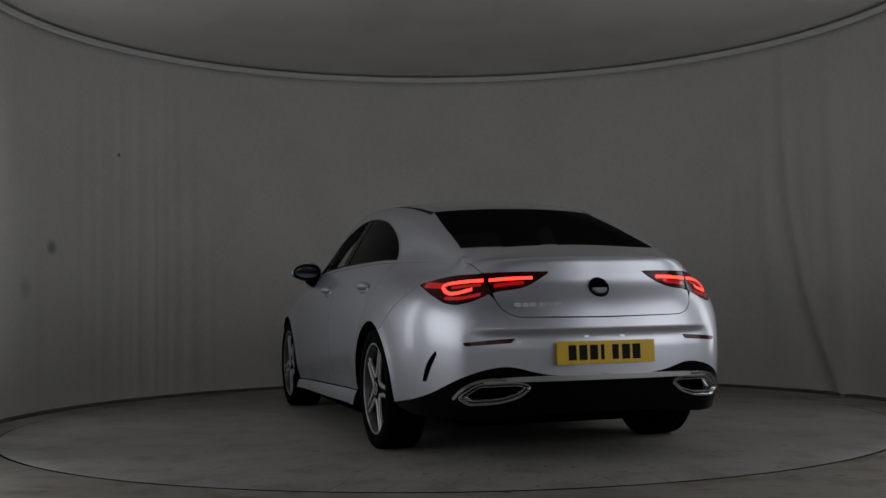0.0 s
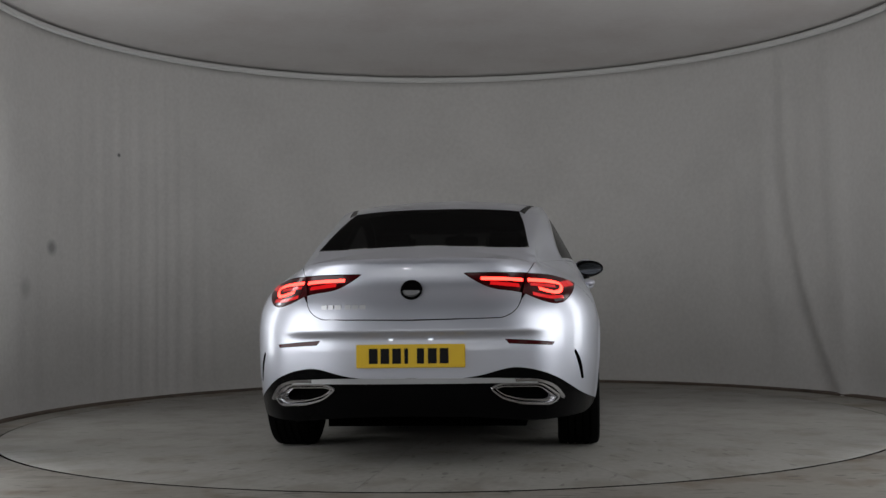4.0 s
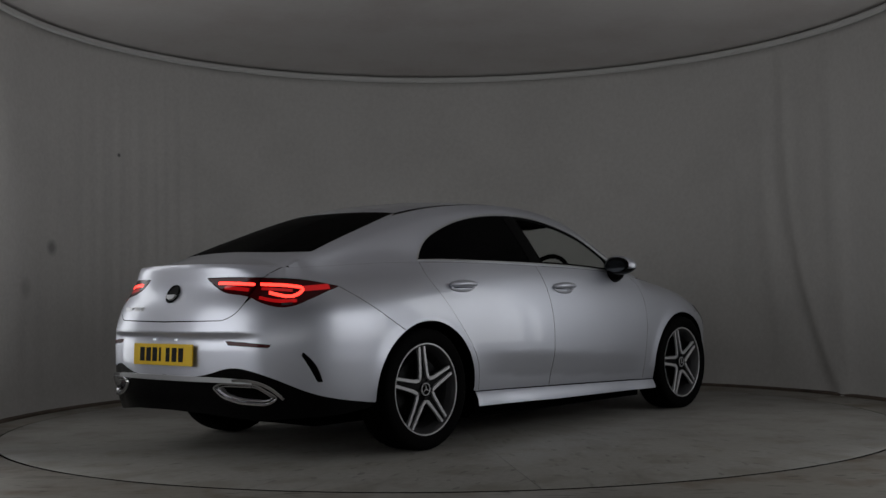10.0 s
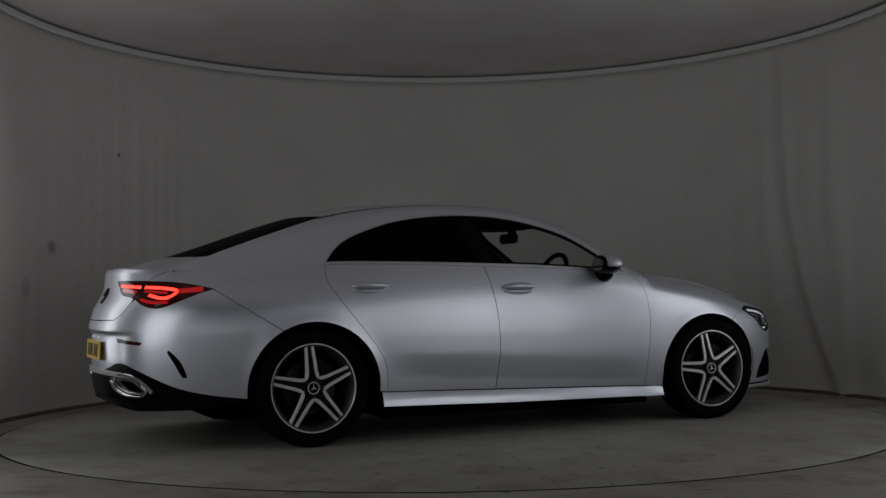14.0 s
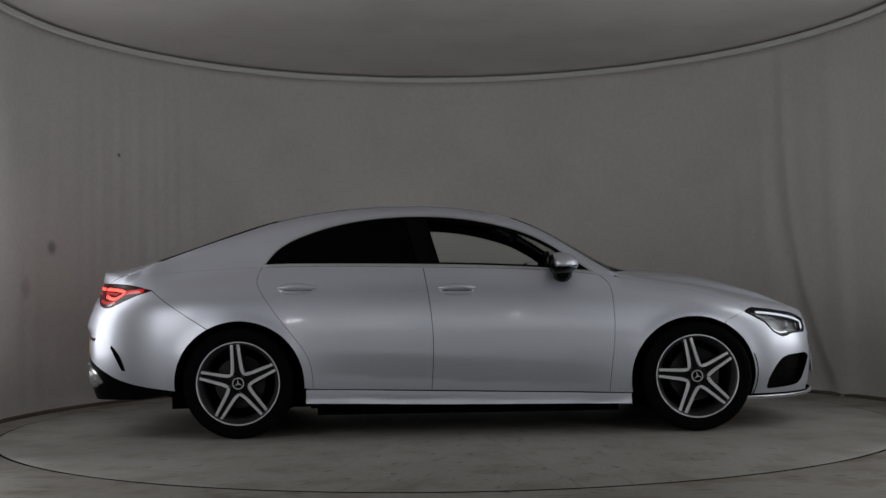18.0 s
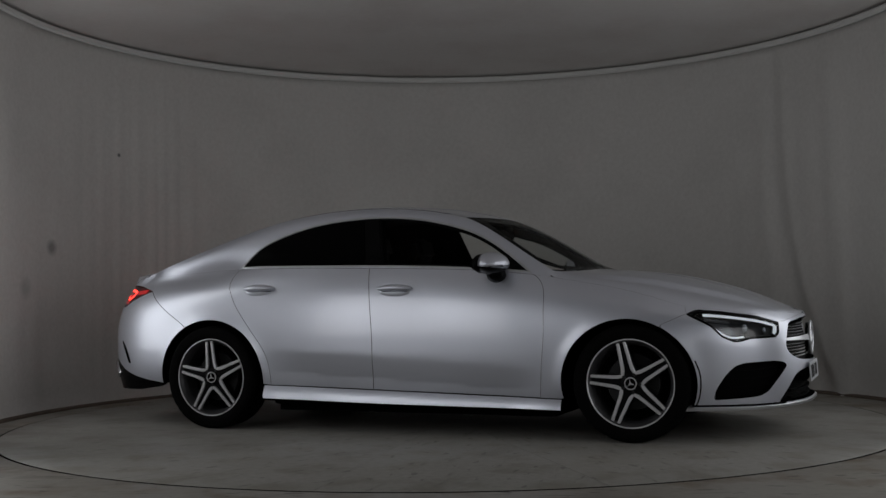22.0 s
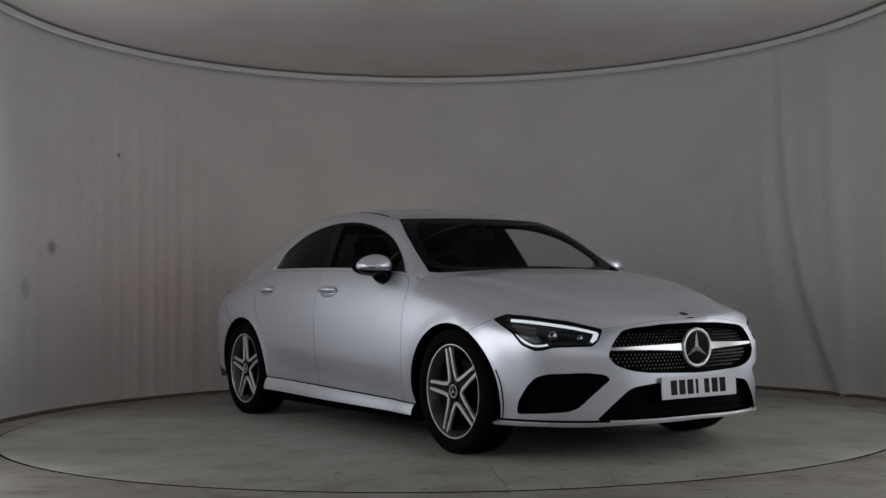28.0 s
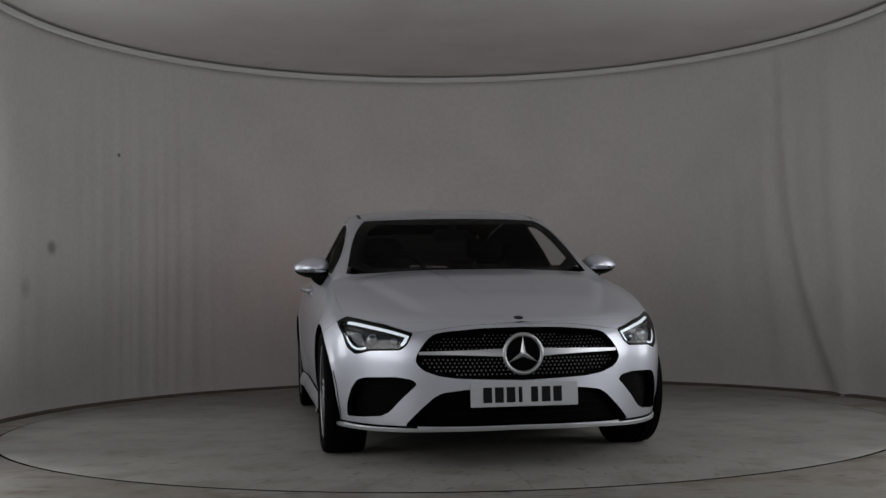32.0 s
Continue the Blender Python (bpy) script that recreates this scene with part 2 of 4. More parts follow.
skirt = tagged(link_mesh("baseboard", sweep([(WALL_R + .04, -.004), (WALL_R - .045, -.004), (WALL_R - .043, .010), (WALL_R - .03, .020), (WALL_R + .04, .022)], -38, 218, 160, WALL_C, True), SKIRTING), "dark brown worn strip at the foot of the backdrop", "baseboard", kind="structure")


def floor_ring():
    bm = sweep([(2.879, -.012), (2.879, -.003), (12.8, -.003)], 0, 360, 160)
    return bm


floor = tagged(link_mesh("floor", floor_ring(), FLOOR_MAT), "worn grey painted floor with brown scuffs", "floor", kind="structure")
pit = sweep([(.02, -.10), (2.9, -.10), (2.9, -.006)], 0, 360, 120)
tagged(link_mesh("turntable_pit", pit, UNDER), "dark pit under the turntable", "floor", kind="structure")


def turntable():
    root = tagged(new("turntable"), "large round grey turntable of wedge panels with worn paint", "turntable")
    step = 360 / 14
    bm = sweep([(.30, -.05), (2.865, -.05), (2.865, -.008), (2.865, -.002), (2.862, 0), (.30, 0)], .035, step - .035, 14, closed=True)
    wedge = link_mesh("floor_panel", bm, DECK_MAT, root)
    me = wedge.data
    wedge.rotation_euler[2] = radians(-28.4)
    for i in range(1, 14):
        o = new("floor_panel", me)
        o.parent = root
        o.rotation_euler[2] = radians(-28.4 + step * i)
    # black ring added to draw the shade in the gap round the deck
    link_mesh("rim_gap_shade", sweep([(2.866, -.05), (2.873, -.05), (2.873, -.001), (2.866, -.001)], 0, 360, 180, closed=True), UNDER, root, "black ring in place of the shaded gap round the edge")
    hub = bmesh.new()
    bmesh.ops.create_cone(hub, cap_ends=True, segments=48, radius1=.297, radius2=.297, depth=.05, matrix=Matrix.Translation((0, 0, -.025)))
    link_mesh("centre_plate", hub, DECK_MAT, root)
    return root


table = turntable()


def outer_room():
    """The dark hall round the booth."""
    for name, size, at in (("wall_north", (18, .2, 5), (0, 9.1, 2.5)), ("wall_south", (18, .2, 5), (0, -9.1, 2.5)), ("wall_east", (.2, 18, 5), (9.1, 0, 2.5)), ("wall_west", (.2, 18, 5), (-9.1, 0, 2.5)), ("ceiling_hall", (18.4, 18.4, .2), (0, 0, 5.1))):
        bm = bmesh.new()
        bmesh.ops.create_cube(bm, size=1, matrix=Matrix.Translation(at) @ Matrix.Diagonal((*size, 1)))
        bmesh.ops.bevel(bm, geom=bm.edges[:], offset=.01, segments=1, affect="EDGES")
        tagged(link_mesh(name, bm, DARK_WALL), "plain dark grey wall of the studio hall", "ceiling" if "ceil" in name else "wall", kind="structure")


outer_room()


# ---- body surface ----
def spline(*pts):
    """A natural cubic spline through (x, value) knots."""
    xs = np.array([q[0] for q in pts], float)
    ys = np.array([q[1] for q in pts], float)
    n, h = len(xs), np.diff(xs)
    a, r = np.eye(n), np.zeros(n)
    for i in range(1, n - 1):
        a[i, i - 1:i + 2] = h[i - 1], 2 * (h[i - 1] + h[i]), h[i]
        r[i] = 6 * ((ys[i + 1] - ys[i]) / h[i] - (ys[i] - ys[i - 1]) / h[i - 1])
    m = np.linalg.solve(a, r)

    def f(x):
        x = np.clip(np.asarray(x, float), xs[0], xs[-1])
        i = np.clip(np.searchsorted(xs, x) - 1, 0, n - 2)
        d, e, w = x - xs[i], xs[i + 1] - x, h[i]
        return (m[i] * e ** 3 + m[i + 1] * d ** 3) / (6 * w) + (ys[i] / w - m[i] * w / 6) * e + (ys[i + 1] / w - m[i + 1] * w / 6) * d
    return f


def line(*pts):
    """Straight pieces through (x, value) knots."""
    xs, ys = [q[0] for q in pts], [q[1] for q in pts]
    return lambda x: np.interp(x, xs, ys)


def smooth(a, b, x):
    t = np.clip((np.asarray(x, float) - a) / (b - a), 0, 1)
    return t * t * (3 - 2 * t)


# plan outline of the body at bumper height, as a run round the right angle of each end
HALF, REAR0, REAR_A, REAR_N, FRONT0, FRONT_A, FRONT_N = 0.908, 0.0, 1.075, 3.0, 2.66, 0.962, 2.45


def outline():
    k = np.linspace(0, np.pi / 2, 700)
    xr = REAR0 - REAR_A * np.cos(k) ** (2 / REAR_N)
    yr = HALF * np.sin(k) ** (2 / REAR_N)
    xs = np.linspace(REAR0, FRONT0, 300)[1:-1]
    xf = FRONT0 + FRONT_A * np.sin(k) ** (2 / FRONT_N)
    yf = HALF * np.cos(k) ** (2 / FRONT_N)
    x, y = np.concatenate([xr, xs, xf]), np.concatenate([yr, xs * 0 + HALF, yf])
    s = np.concatenate([[0], np.cumsum(np.hypot(np.diff(x), np.diff(y)))])
    u = np.linspace(0, s[-1], 2400)
    x, y = np.interp(u, s, x), np.interp(u, s, y)
    ker = np.ones(41) / 41
    tx, ty = np.gradient(x), np.gradient(y)
    pad = lambda v, sg: np.concatenate([sg * v[40:0:-1], v, sg * v[-2:-42:-1]])
    tx, ty = (np.convolve(pad(v, sg), ker, "same")[40:-40] for v, sg in ((tx, -1), (ty, 1)))
    n = np.hypot(tx, ty)
    return u - np.interp(1.3, x, u), x, y, -ty / n, tx / n


OU, OX, OY, ONX, ONY = outline()


def at_x(x):
    return float(np.interp(x, OX, OU))


def at_front(y):
    i = OX > FRONT0
    return float(np.interp(-y, -OY[i], OU[i]))


def at_rear(y):
    i = OX < REAR0
    return float(np.interp(y, OY[i], OU[i]))


TOP_Z = spline((at_rear(0), 1.012), (at_rear(.4), 1.007), (at_rear(.7), .988), (at_x(-.4), 1.0), (at_x(.1), 1.018), (at_x(1.09), 1.004),
               (at_x(1.84), .975), (at_x(2.17), .942), (at_x(2.5), .885), (at_x(2.8), .82), (at_front(.867), .748), (at_front(.5), .703), (at_front(0), .695))
TOP_IN = spline((at_rear(0), .12), (at_rear(.4), .125), (at_rear(.7), .175), (at_x(-.4), .28), (at_x(.1), .185), (at_x(.6), .12), (at_x(1.09), .10),
                (at_x(1.84), .10), (at_x(2.17), .105), (at_x(2.5), .10), (at_x(2.8), .09), (at_front(.867), .075), (at_front(.5), .06), (at_front(0), .05))
LOW_SIDE = spline((.10, .07), (.20, .04), (.30, .019), (.40, .007), (.50, .0), (1.1, 0))
LOW_FRONT = spline((.08, .07), (.16, .012), (.25, 0), (.45, 0), (.8, 0))
LOW_REAR = spline((.18, .06), (.28, .02), (.40, .004), (.54, 0), (1.0, 0))


def wrap_inset(u, z):
    """How far the body lies inside its plan outline."""
    x, nx, ny = (np.interp(u, OU, q) for q in (OX, ONX, ONY))
    ws, wf, wr = ny ** 2, np.where(nx > 0, nx ** 2, 0), np.where(nx < 0, nx ** 2, 0)
    mid, power = .50 * ws + .50 * wf + .58 * wr, (3.3 + 1.2 * smooth(-.95, -.6, x) * (1 - smooth(-.25, .35, x))) * ws + 1.7 * wf + 1.2 * wr
    t = np.clip((z - mid) / (TOP_Z(u) - mid), 0, 1.3)
    d = LOW_SIDE(z) * ws + LOW_FRONT(z) * wf + LOW_REAR(z) * wr + TOP_IN(u) * t ** power + ws * .03 * np.clip(z - .5, 0, 1) * np.clip(1 - t, 0, 1)
    d = d + wr * .026 * np.exp(-((z - .89) / .075) ** 2)
    crease = .549 - .0565 * x
    d = d + ws * smooth(.35, .7, x) * (1 - smooth(2.0, 2.3, x)) * .15 * np.clip(crease - z - .018 * (1 - np.exp(-np.clip(crease - z, 0, 1) / .018)), 0, .13)
    for cx, cz in ((.008, .322), (2.713, .318)):
        lip = np.hypot(x - cx, z - cz)
        d = d - ws * .010 * np.exp(-((lip - .365) / .045) ** 2) * smooth(.22, .34, z)
    d = d + wr * .032 * (1 - smooth(.625, .668, z)) * (1 - smooth(.50, .70, np.interp(u, OU, OY)))
    return d


def wrap(u, z):
    """Body side, nose and tail: run u along the outline, height z."""
    u, z = np.asarray(u, float), np.asarray(z, float)
    d = wrap_inset(u, z)
    x, y, nx, ny = (np.interp(u, OU, q) for q in (OX, OY, ONX, ONY))
    return np.stack([x - nx * d, y - ny * d, z + 0 * x], -1)


EDGE = wrap(OU, TOP_Z(OU))
BELT_Y, BELT_Z = (lambda x: np.interp(x, EDGE[:, 0], EDGE[:, 1])), (lambda x: np.interp(x, EDGE[:, 0], EDGE[:, 2]))
RAIL0, RAIL1 = -.72, 2.28
RAIL_Y = spline((RAIL0, float(BELT_Y(RAIL0))), (-.4, .578), (0, .565), (.3, .575), (.7, .592), (1.1, .603), (1.5, .612), (1.8, .645), (2.1, .72), (RAIL1, float(BELT_Y(RAIL1))))
RAIL_Z = spline((RAIL0, float(BELT_Z(RAIL0))), (-.4, 1.105), (0, 1.235), (.3, 1.315), (.7, 1.37), (1.1, 1.38), (1.5, 1.335), (1.8, 1.235), (2.1, 1.05), (RAIL1, float(BELT_Z(RAIL1))))
CREST = spline((-1.0, .994), (-.85, 1.03), (-.647, 1.082), (-.249, 1.212), (.147, 1.338), (.539, 1.406), (.927, 1.425), (1.234, 1.414), (1.539, 1.374),
               (1.766, 1.308), (1.99, 1.195), (2.175, 1.085), (2.33, 1.005), (2.45, .972), (2.804, .926), (3.169, .838), (3.42, .757), (3.585, .697))


def cabin(x, z):
    """Side of the cabin between belt line and roof rail."""
    x, z = np.asarray(x, float), np.asarray(z, float)
    yb, zb = BELT_Y(x), BELT_Z(x)
    yr, zr = RAIL_Y(x), RAIL_Z(x)
    q = np.clip((z - zb) / np.maximum(zr - zb, .02), -.2, 1.2)
    qq = np.clip(q, 0, 1)
    fillet = .22 * (1 - smooth(-.1, .7, x)) * qq * (1 - qq) ** 4
    return np.stack([x, yb + (yr - yb) * q + .035 * np.clip(q * (1 - q), -.05, 1) * np.clip((zr - zb) / .3, 0, 1) - fillet, z + 0 * x], -1)


def top(x, y):
    """Bonnet, screens, roof and boot deck from above."""
    x, y = np.asarray(x, float), np.asarray(y, float)
    inside = (x > RAIL0) & (x < RAIL1)
    ye = np.where(inside, RAIL_Y(x), BELT_Y(x))
    ze = np.where(inside, RAIL_Z(x), BELT_Z(x))
    zc = np.maximum(CREST(x), ze)
    q = np.clip(np.abs(y) / np.maximum(ye, .02), 0, 1.1)
    k = 2.3 + .5 * smooth(2.2, 2.5, x)
    ridge = np.interp(x, (2.3, 2.64, 2.93, 3.3, 3.5), (.66, .633, .57, .45, .36))
    dome = .020 * smooth(2.36, 2.62, x) * (1 - smooth(3.2, 3.5, x)) * (1 - smooth(ridge - .02, ridge + .05, np.abs(y)))
    dome = dome - .007 * smooth(2.4, 2.6, x) * (1 - smooth(3.1, 3.4, x)) * (1 - smooth(ridge * .42 - .03, ridge * .42 + .03, np.abs(y)))
    return np.stack([x + 0 * y, y, zc - (zc - ze) * q ** k + dome], -1)


# ---- panels cut from the body surface ----
def unit(v):
    return v / np.maximum(np.linalg.norm(v, axis=-1, keepdims=True), 1e-9)


def raw_normal(f, a, b, toward):
    e = 2e-3
    n = unit(np.cross(f(a + e, b) - f(a - e, b), f(a, b + e) - f(a, b - e)))
    return n * np.where((n * toward).sum(-1, keepdims=True) < 0, -1, 1)


def wrap_out(u):
    return np.stack([np.interp(u, OU, ONX), np.interp(u, OU, ONY), 0 * u + .2], -1)


def wrap_raw(u, z):
    return raw_normal(wrap, np.clip(u, OU[0] + .004, OU[-1] - .004), z, wrap_out(u))


def cabin_raw(x, z):
    return raw_normal(cabin, x, z, np.array([0, 1., .1]))


def top_raw(x, y):
    return raw_normal(top, x, np.clip(y, 1e-3, 9), np.array([0, 0, 1.]))


EX = np.linspace(RAIL0 + .01, RAIL1 - .01, 200)
RAIL_N = unit(top_raw(EX, RAIL_Y(EX) - .03) + cabin_raw(EX, RAIL_Z(EX) - .03))
BELT_N = unit(cabin_raw(EX, BELT_Z(EX) + .035) + wrap_raw(np.interp(EX, EDGE[:, 0], OU), BELT_Z(EX) - .03))
EDGE_T = top_raw(EDGE[:, 0] - ONX * .05, np.maximum(EDGE[:, 1] - ONY * .04, .002))
EDGE_N = unit(EDGE_T + wrap_raw(OU, TOP_Z(OU) - .025))


def lookup(x, xs, ns):
    return np.stack([np.interp(x, xs, ns[:, i]) for i in range(3)], -1)


def blend(n, m, w):
    return unit(n * (1 - w[..., None]) + m * w[..., None])


def wrap_normal(u, z):
    n, gap, x = wrap_raw(u, z), TOP_Z(u) - z, np.interp(u, OU, EDGE[:, 0])
    ends = (x > RAIL1) | (x < RAIL0)
    n = np.where(ends[..., None], blend(n, lookup(u, OU, EDGE_N), 1 - smooth(0, np.where(x < RAIL0, .03, .10), gap)), n)
    c = (~ends) * (1 - smooth(-.05, .16, x))
    return blend(n, lookup(x, EX, BELT_N), c * (1 - smooth(0, .09, gap)))


def cabin_normal(x, z):
    n = cabin_raw(x, z)
    n = blend(n, lookup(x, EX, RAIL_N), 1 - smooth(0, .06, RAIL_Z(x) - z))
    return blend(n, lookup(x, EX, BELT_N), (1 - smooth(-.05, .16, x)) * (1 - smooth(0, .15, z - BELT_Z(x))))


def top_normal(x, y):
    n = top_raw(x, y)
    inside = (x > RAIL0) & (x < RAIL1)
    ye = np.where(inside, RAIL_Y(x), BELT_Y(x))
    e = np.where(inside[..., None], lookup(x, EX, RAIL_N), lookup(x, EDGE[:, 0], EDGE_N))
    return blend(n, e, 1 - smooth(0, np.where(inside, .07, np.where(x < RAIL0, .05, .16)), ye - y))


def skirt(u, z):
    """The side skirt swells outwards towards its lower edge."""
    x = np.interp(u, OU, OX)
    p = wrap(u, z)
    t = np.clip((.298 - .0275 * x - z) / .08, -.3, 1.3)
    p[..., 1] += .004 + .055 * np.clip(t, 0, 2) ** .75 - .012 * np.clip(t - .6, 0, 1)
    return p


def skirt_normal(u, z):
    return raw_normal(skirt, u, z, np.array([0, 1., .1]))


CHARTS = {"skirt": (skirt, skirt_normal), "wrap": (wrap, wrap_normal), "cabin": (cabin, cabin_normal), "top": (top, top_normal)}
CENTRES = {"skirt": (0, ()), "wrap": (0, (OU[0], OU[-1])), "cabin": (0, ()), "top": (1, (0.,))}


def densify(poly, step):
    out = []
    for p, q in zip(poly, poly[1:] + poly[:1]):
        k = max(1, int(math.ceil(math.dist(p, q) / step)))
        out += [(p[0] + (q[0] - p[0]) * i / k, p[1] + (q[1] - p[1]) * i / k) for i in range(k)]
    return np.array(out)


def grow(poly, d, chart):
    """Moves an outline outwards by d; points on the car's middle line stay on it."""
    nxt, prv = np.roll(poly, -1, 0), np.roll(poly, 1, 0)
    area = (poly[:, 0] * nxt[:, 1] - nxt[:, 0] * poly[:, 1]).sum()
    e1, e2 = unit(poly - prv), unit(nxt - poly)
    n = unit(np.stack([(e1 + e2)[:, 1], -(e1 + e2)[:, 0]], -1)) * (1 if area > 0 else -1)
    out = poly + n * d
    ax, mids = CENTRES[chart]
    for m in mids:
        on = np.abs(poly[:, ax] - m) < 1e-6
        out[on, ax] = m
    return out


def inside_of(pts, poly):
    x, y = pts[:, 0], pts[:, 1]
    c = np.zeros(len(pts), bool)
    for (x0, y0), (x1, y1) in zip(poly, np.roll(poly, -1, 0)):
        if y0 != y1:
            c ^= ((y0 > y) != (y1 > y)) & (x < (x1 - x0) * (y - y0) / (y1 - y0) + x0)
    return c


class Shell:
    """Collects panels of surface with folded-in edges for one mesh."""

    def __init__(self):
        self.v, self.n, self.f, self.dark = [], [], [], []

    def add(self, chart, poly, cuts=(), step=.025, gap=.0019, lift=0., fold=.014, sides=(1,)):
        fun, nor = CHARTS[chart]
        outer = grow(densify(list(poly), step), -gap, chart)
        holes = [grow(densify(list(c), min(step, .02)), gap, chart) for c in cuts]
        lo, hi = outer.min(0), outer.max(0)
        gx, gy = np.meshgrid(np.arange(lo[0] + step / 2, hi[0], step), np.arange(lo[1] + step / 2, hi[1], step))
        g = np.stack([gx.ravel(), gy.ravel()], -1)
        keep = inside_of(g, outer)
        loops = [outer] + holes
        for h in holes:
            keep &= ~inside_of(g, h)
        g = g[keep]
        for lp in loops:
            if len(g):
                d = np.sqrt(((g[:, None] - lp[None]) ** 2).sum(-1)).min(1)
                g = g[d > step * .45]
        pts, edges = [], []
        for lp in loops:
            k = len(pts)
            pts += [Vector(p) for p in lp]
            edges += [(k + i, k + (i + 1) % len(lp)) for i in range(len(lp))]
        pts += [Vector(p) for p in g]
        from_cdt = geometry.delaunay_2d_cdt(pts, edges, [], 0, 1e-5)
        q, tris = np.array([tuple(p) for p in from_cdt[0]]), [t for t in from_cdt[2] if len(t) == 3]
        tris = np.array(tris)
        mid = q[tris].mean(1)
        ok = inside_of(mid, outer)
        for h in holes:
            ok &= ~inside_of(mid, h)
        tris = tris[ok]
        p3, n3 = fun(q[:, 0], q[:, 1]), nor(q[:, 0], q[:, 1])
        p3 = p3 + n3 * lift
        ax, mids = CENTRES[chart]
        middle = np.zeros(len(q), bool)
        for m in mids:
            middle |= np.abs(q[:, ax] - m) < 1e-4
        p3[middle, 1] = 0
        n3[middle, 1] = 0
        fn = np.cross(p3[tris[:, 1]] - p3[tris[:, 0]], p3[tris[:, 2]] - p3[tris[:, 0]])
        flip = (fn * n3[tris[:, 0]]).sum(-1) < 0
        tris[flip] = tris[flip][:, ::-1]
        count = {}
        for t in tris:
            for a, b in ((t[0], t[1]), (t[1], t[2]), (t[2], t[0])):
                count[(a, b)] = count.get((a, b), 0) + 1
        rim = [(a, b) for a, b in count if (b, a) not in count and not (middle[a] and middle[b])]
        for s in sides:
            k, m = len(self.v), np.array([1, s, 1])
            self.v += list(p3 * m)
            self.n += list(n3 * m)
            self.f += [tuple(k + (t if s > 0 else t[::-1])) for t in tris]
            self.dark += [0] * len(tris)
            if fold:
                for a, b in rim:
                    k = len(self.v)
                    quad = np.array([p3[a], p3[b], p3[b] - n3[b] * fold, p3[a] - n3[a] * fold])
                    out = unit(np.cross(p3[b] - p3[a], n3[a]))
                    soft = unit(out + n3[a])
                    self.v += list(quad * m)
                    self.n += [soft * m, soft * m, out * m, out * m]
                    self.f.append(tuple(range(k, k + 4))[::-1] if s > 0 else tuple(range(k, k + 4)))
                    self.dark.append(1)
        return self

    def mesh(self, name, mat, parent, label="", edge=None):
        me = bpy.data.meshes.new(name)
        me.from_pydata([tuple(p + OFF) for p in self.v], [], self.f)
        me.polygons.foreach_set("use_smooth", [True] * len(me.polygons))
        me.normals_split_custom_set_from_vertices([tuple(x) for x in self.n])
        me.materials.append(mat)
        # folded edges get this near-black instead of paint, as shade in the shut lines
        if edge:
            me.materials.append(edge)
            me.polygons.foreach_set("material_index", self.dark)
        ob = new(name, me)
        ob.parent = parent
        if label:
            ob["label"] = label
        return ob


OFF = np.array([-1.2749, -.0512, 0])
SHIFT = Vector(OFF)


def part(name, bm, mat, parent, label="", soft=35, at_car=True):
    """One mesh part; at_car: built in the car's own measures from the rear axle."""
    if at_car:
        bmesh.ops.translate(bm, verts=bm.verts, vec=SHIFT)
    smooth_by_angle(bm, soft)
    return link_mesh(name, bm, mat, parent, label)


car = tagged(new("car"), "silver four-door coupe saloon on the turntable, lights on", "car")


def X(x, z):
    return (at_x(x), z)


def F(y, z):
    return (at_front(y), z)


def R(y, z):
    return (at_rear(y), z)


def top_run(u0, u1, k=14):
    return [(float(u), float(TOP_Z(u))) for u in np.linspace(u0, u1, k)]


def curve(pts, k=6):
    """A smooth run through a few points."""
    d = [0]
    for p, q in zip(pts, pts[1:]):
        d.append(d[-1] + math.dist(p, q))
    fa, fb = spline(*[(t, p[0]) for t, p in zip(d, pts)]), spline(*[(t, p[1]) for t, p in zip(d, pts)])
    ts = np.concatenate([np.linspace(a, b, k, endpoint=False) for a, b in zip(d, d[1:])] + [[d[-1]]])
    return [(float(fa(t)), float(fb(t))) for t in ts]


def rounded(pts, r):
    """An outline with its corners cut by short arcs; points on the middle line stay sharp."""
    out = []
    n = len(pts)
    for i, p in enumerate(pts):
        if abs(p[0] - OU[0]) < 1e-6 or abs(p[0] - OU[-1]) < 1e-6:
            out.append(p)
            continue
        p, a, b = Vector(p), Vector(pts[i - 1]), Vector(pts[(i + 1) % n])
        d = min(r, (a - p).length * .45, (b - p).length * .45)
        e, f = p + (a - p).normalized() * d, p + (b - p).normalized() * d
        out += [tuple(e * (1 - t) ** 2 + p * 2 * t * (1 - t) + f * t * t) for t in (0, .25, .5, .75, 1)]
    return out


def arch(cx, cz, rx, rz):
    return [(at_x(cx + rx * math.cos(a)), cz + rz * math.sin(a)) for a in np.linspace(0, 2 * math.pi, 72, endpoint=False)]


ARCH_R, ARCH_F = arch(.008, .322, .385, .374), arch(2.713, .318, .378, .368)

# shut lines
DOOR_REAR = curve([X(.126, 1.02), X(.106, .93), X(.137, .859), X(.343, .584), X(.425, .447), X(.443, .286)])
DOOR_MID = curve([X(1.104, 1.004), X(1.142, .776), X(1.159, .574), X(1.146, .268)])
DOOR_FRONT = curve([X(2.162, .943), X(2.214, .893), X(2.238, .76), X(2.241, .627), X(2.224, .429), X(2.207, .239)])
BOOT_SIDE = curve([R(.722, .9865), R(.650, .948), R(.603, .905), R(.555, .815), R(.505, .750), R(.44, .720)])
LAMP_R = curve([R(.262, .936), R(.45, .936), R(.62, .933), X(-.72, .918), X(-.555, .888)]) + curve([X(-.555, .888), X(-.66, .850), R(.763, .793)])[1:] + curve([R(.763, .793), R(.715, .783), R(.560, .841), R(.41, .864), R(.262, .936)])[1:-1]
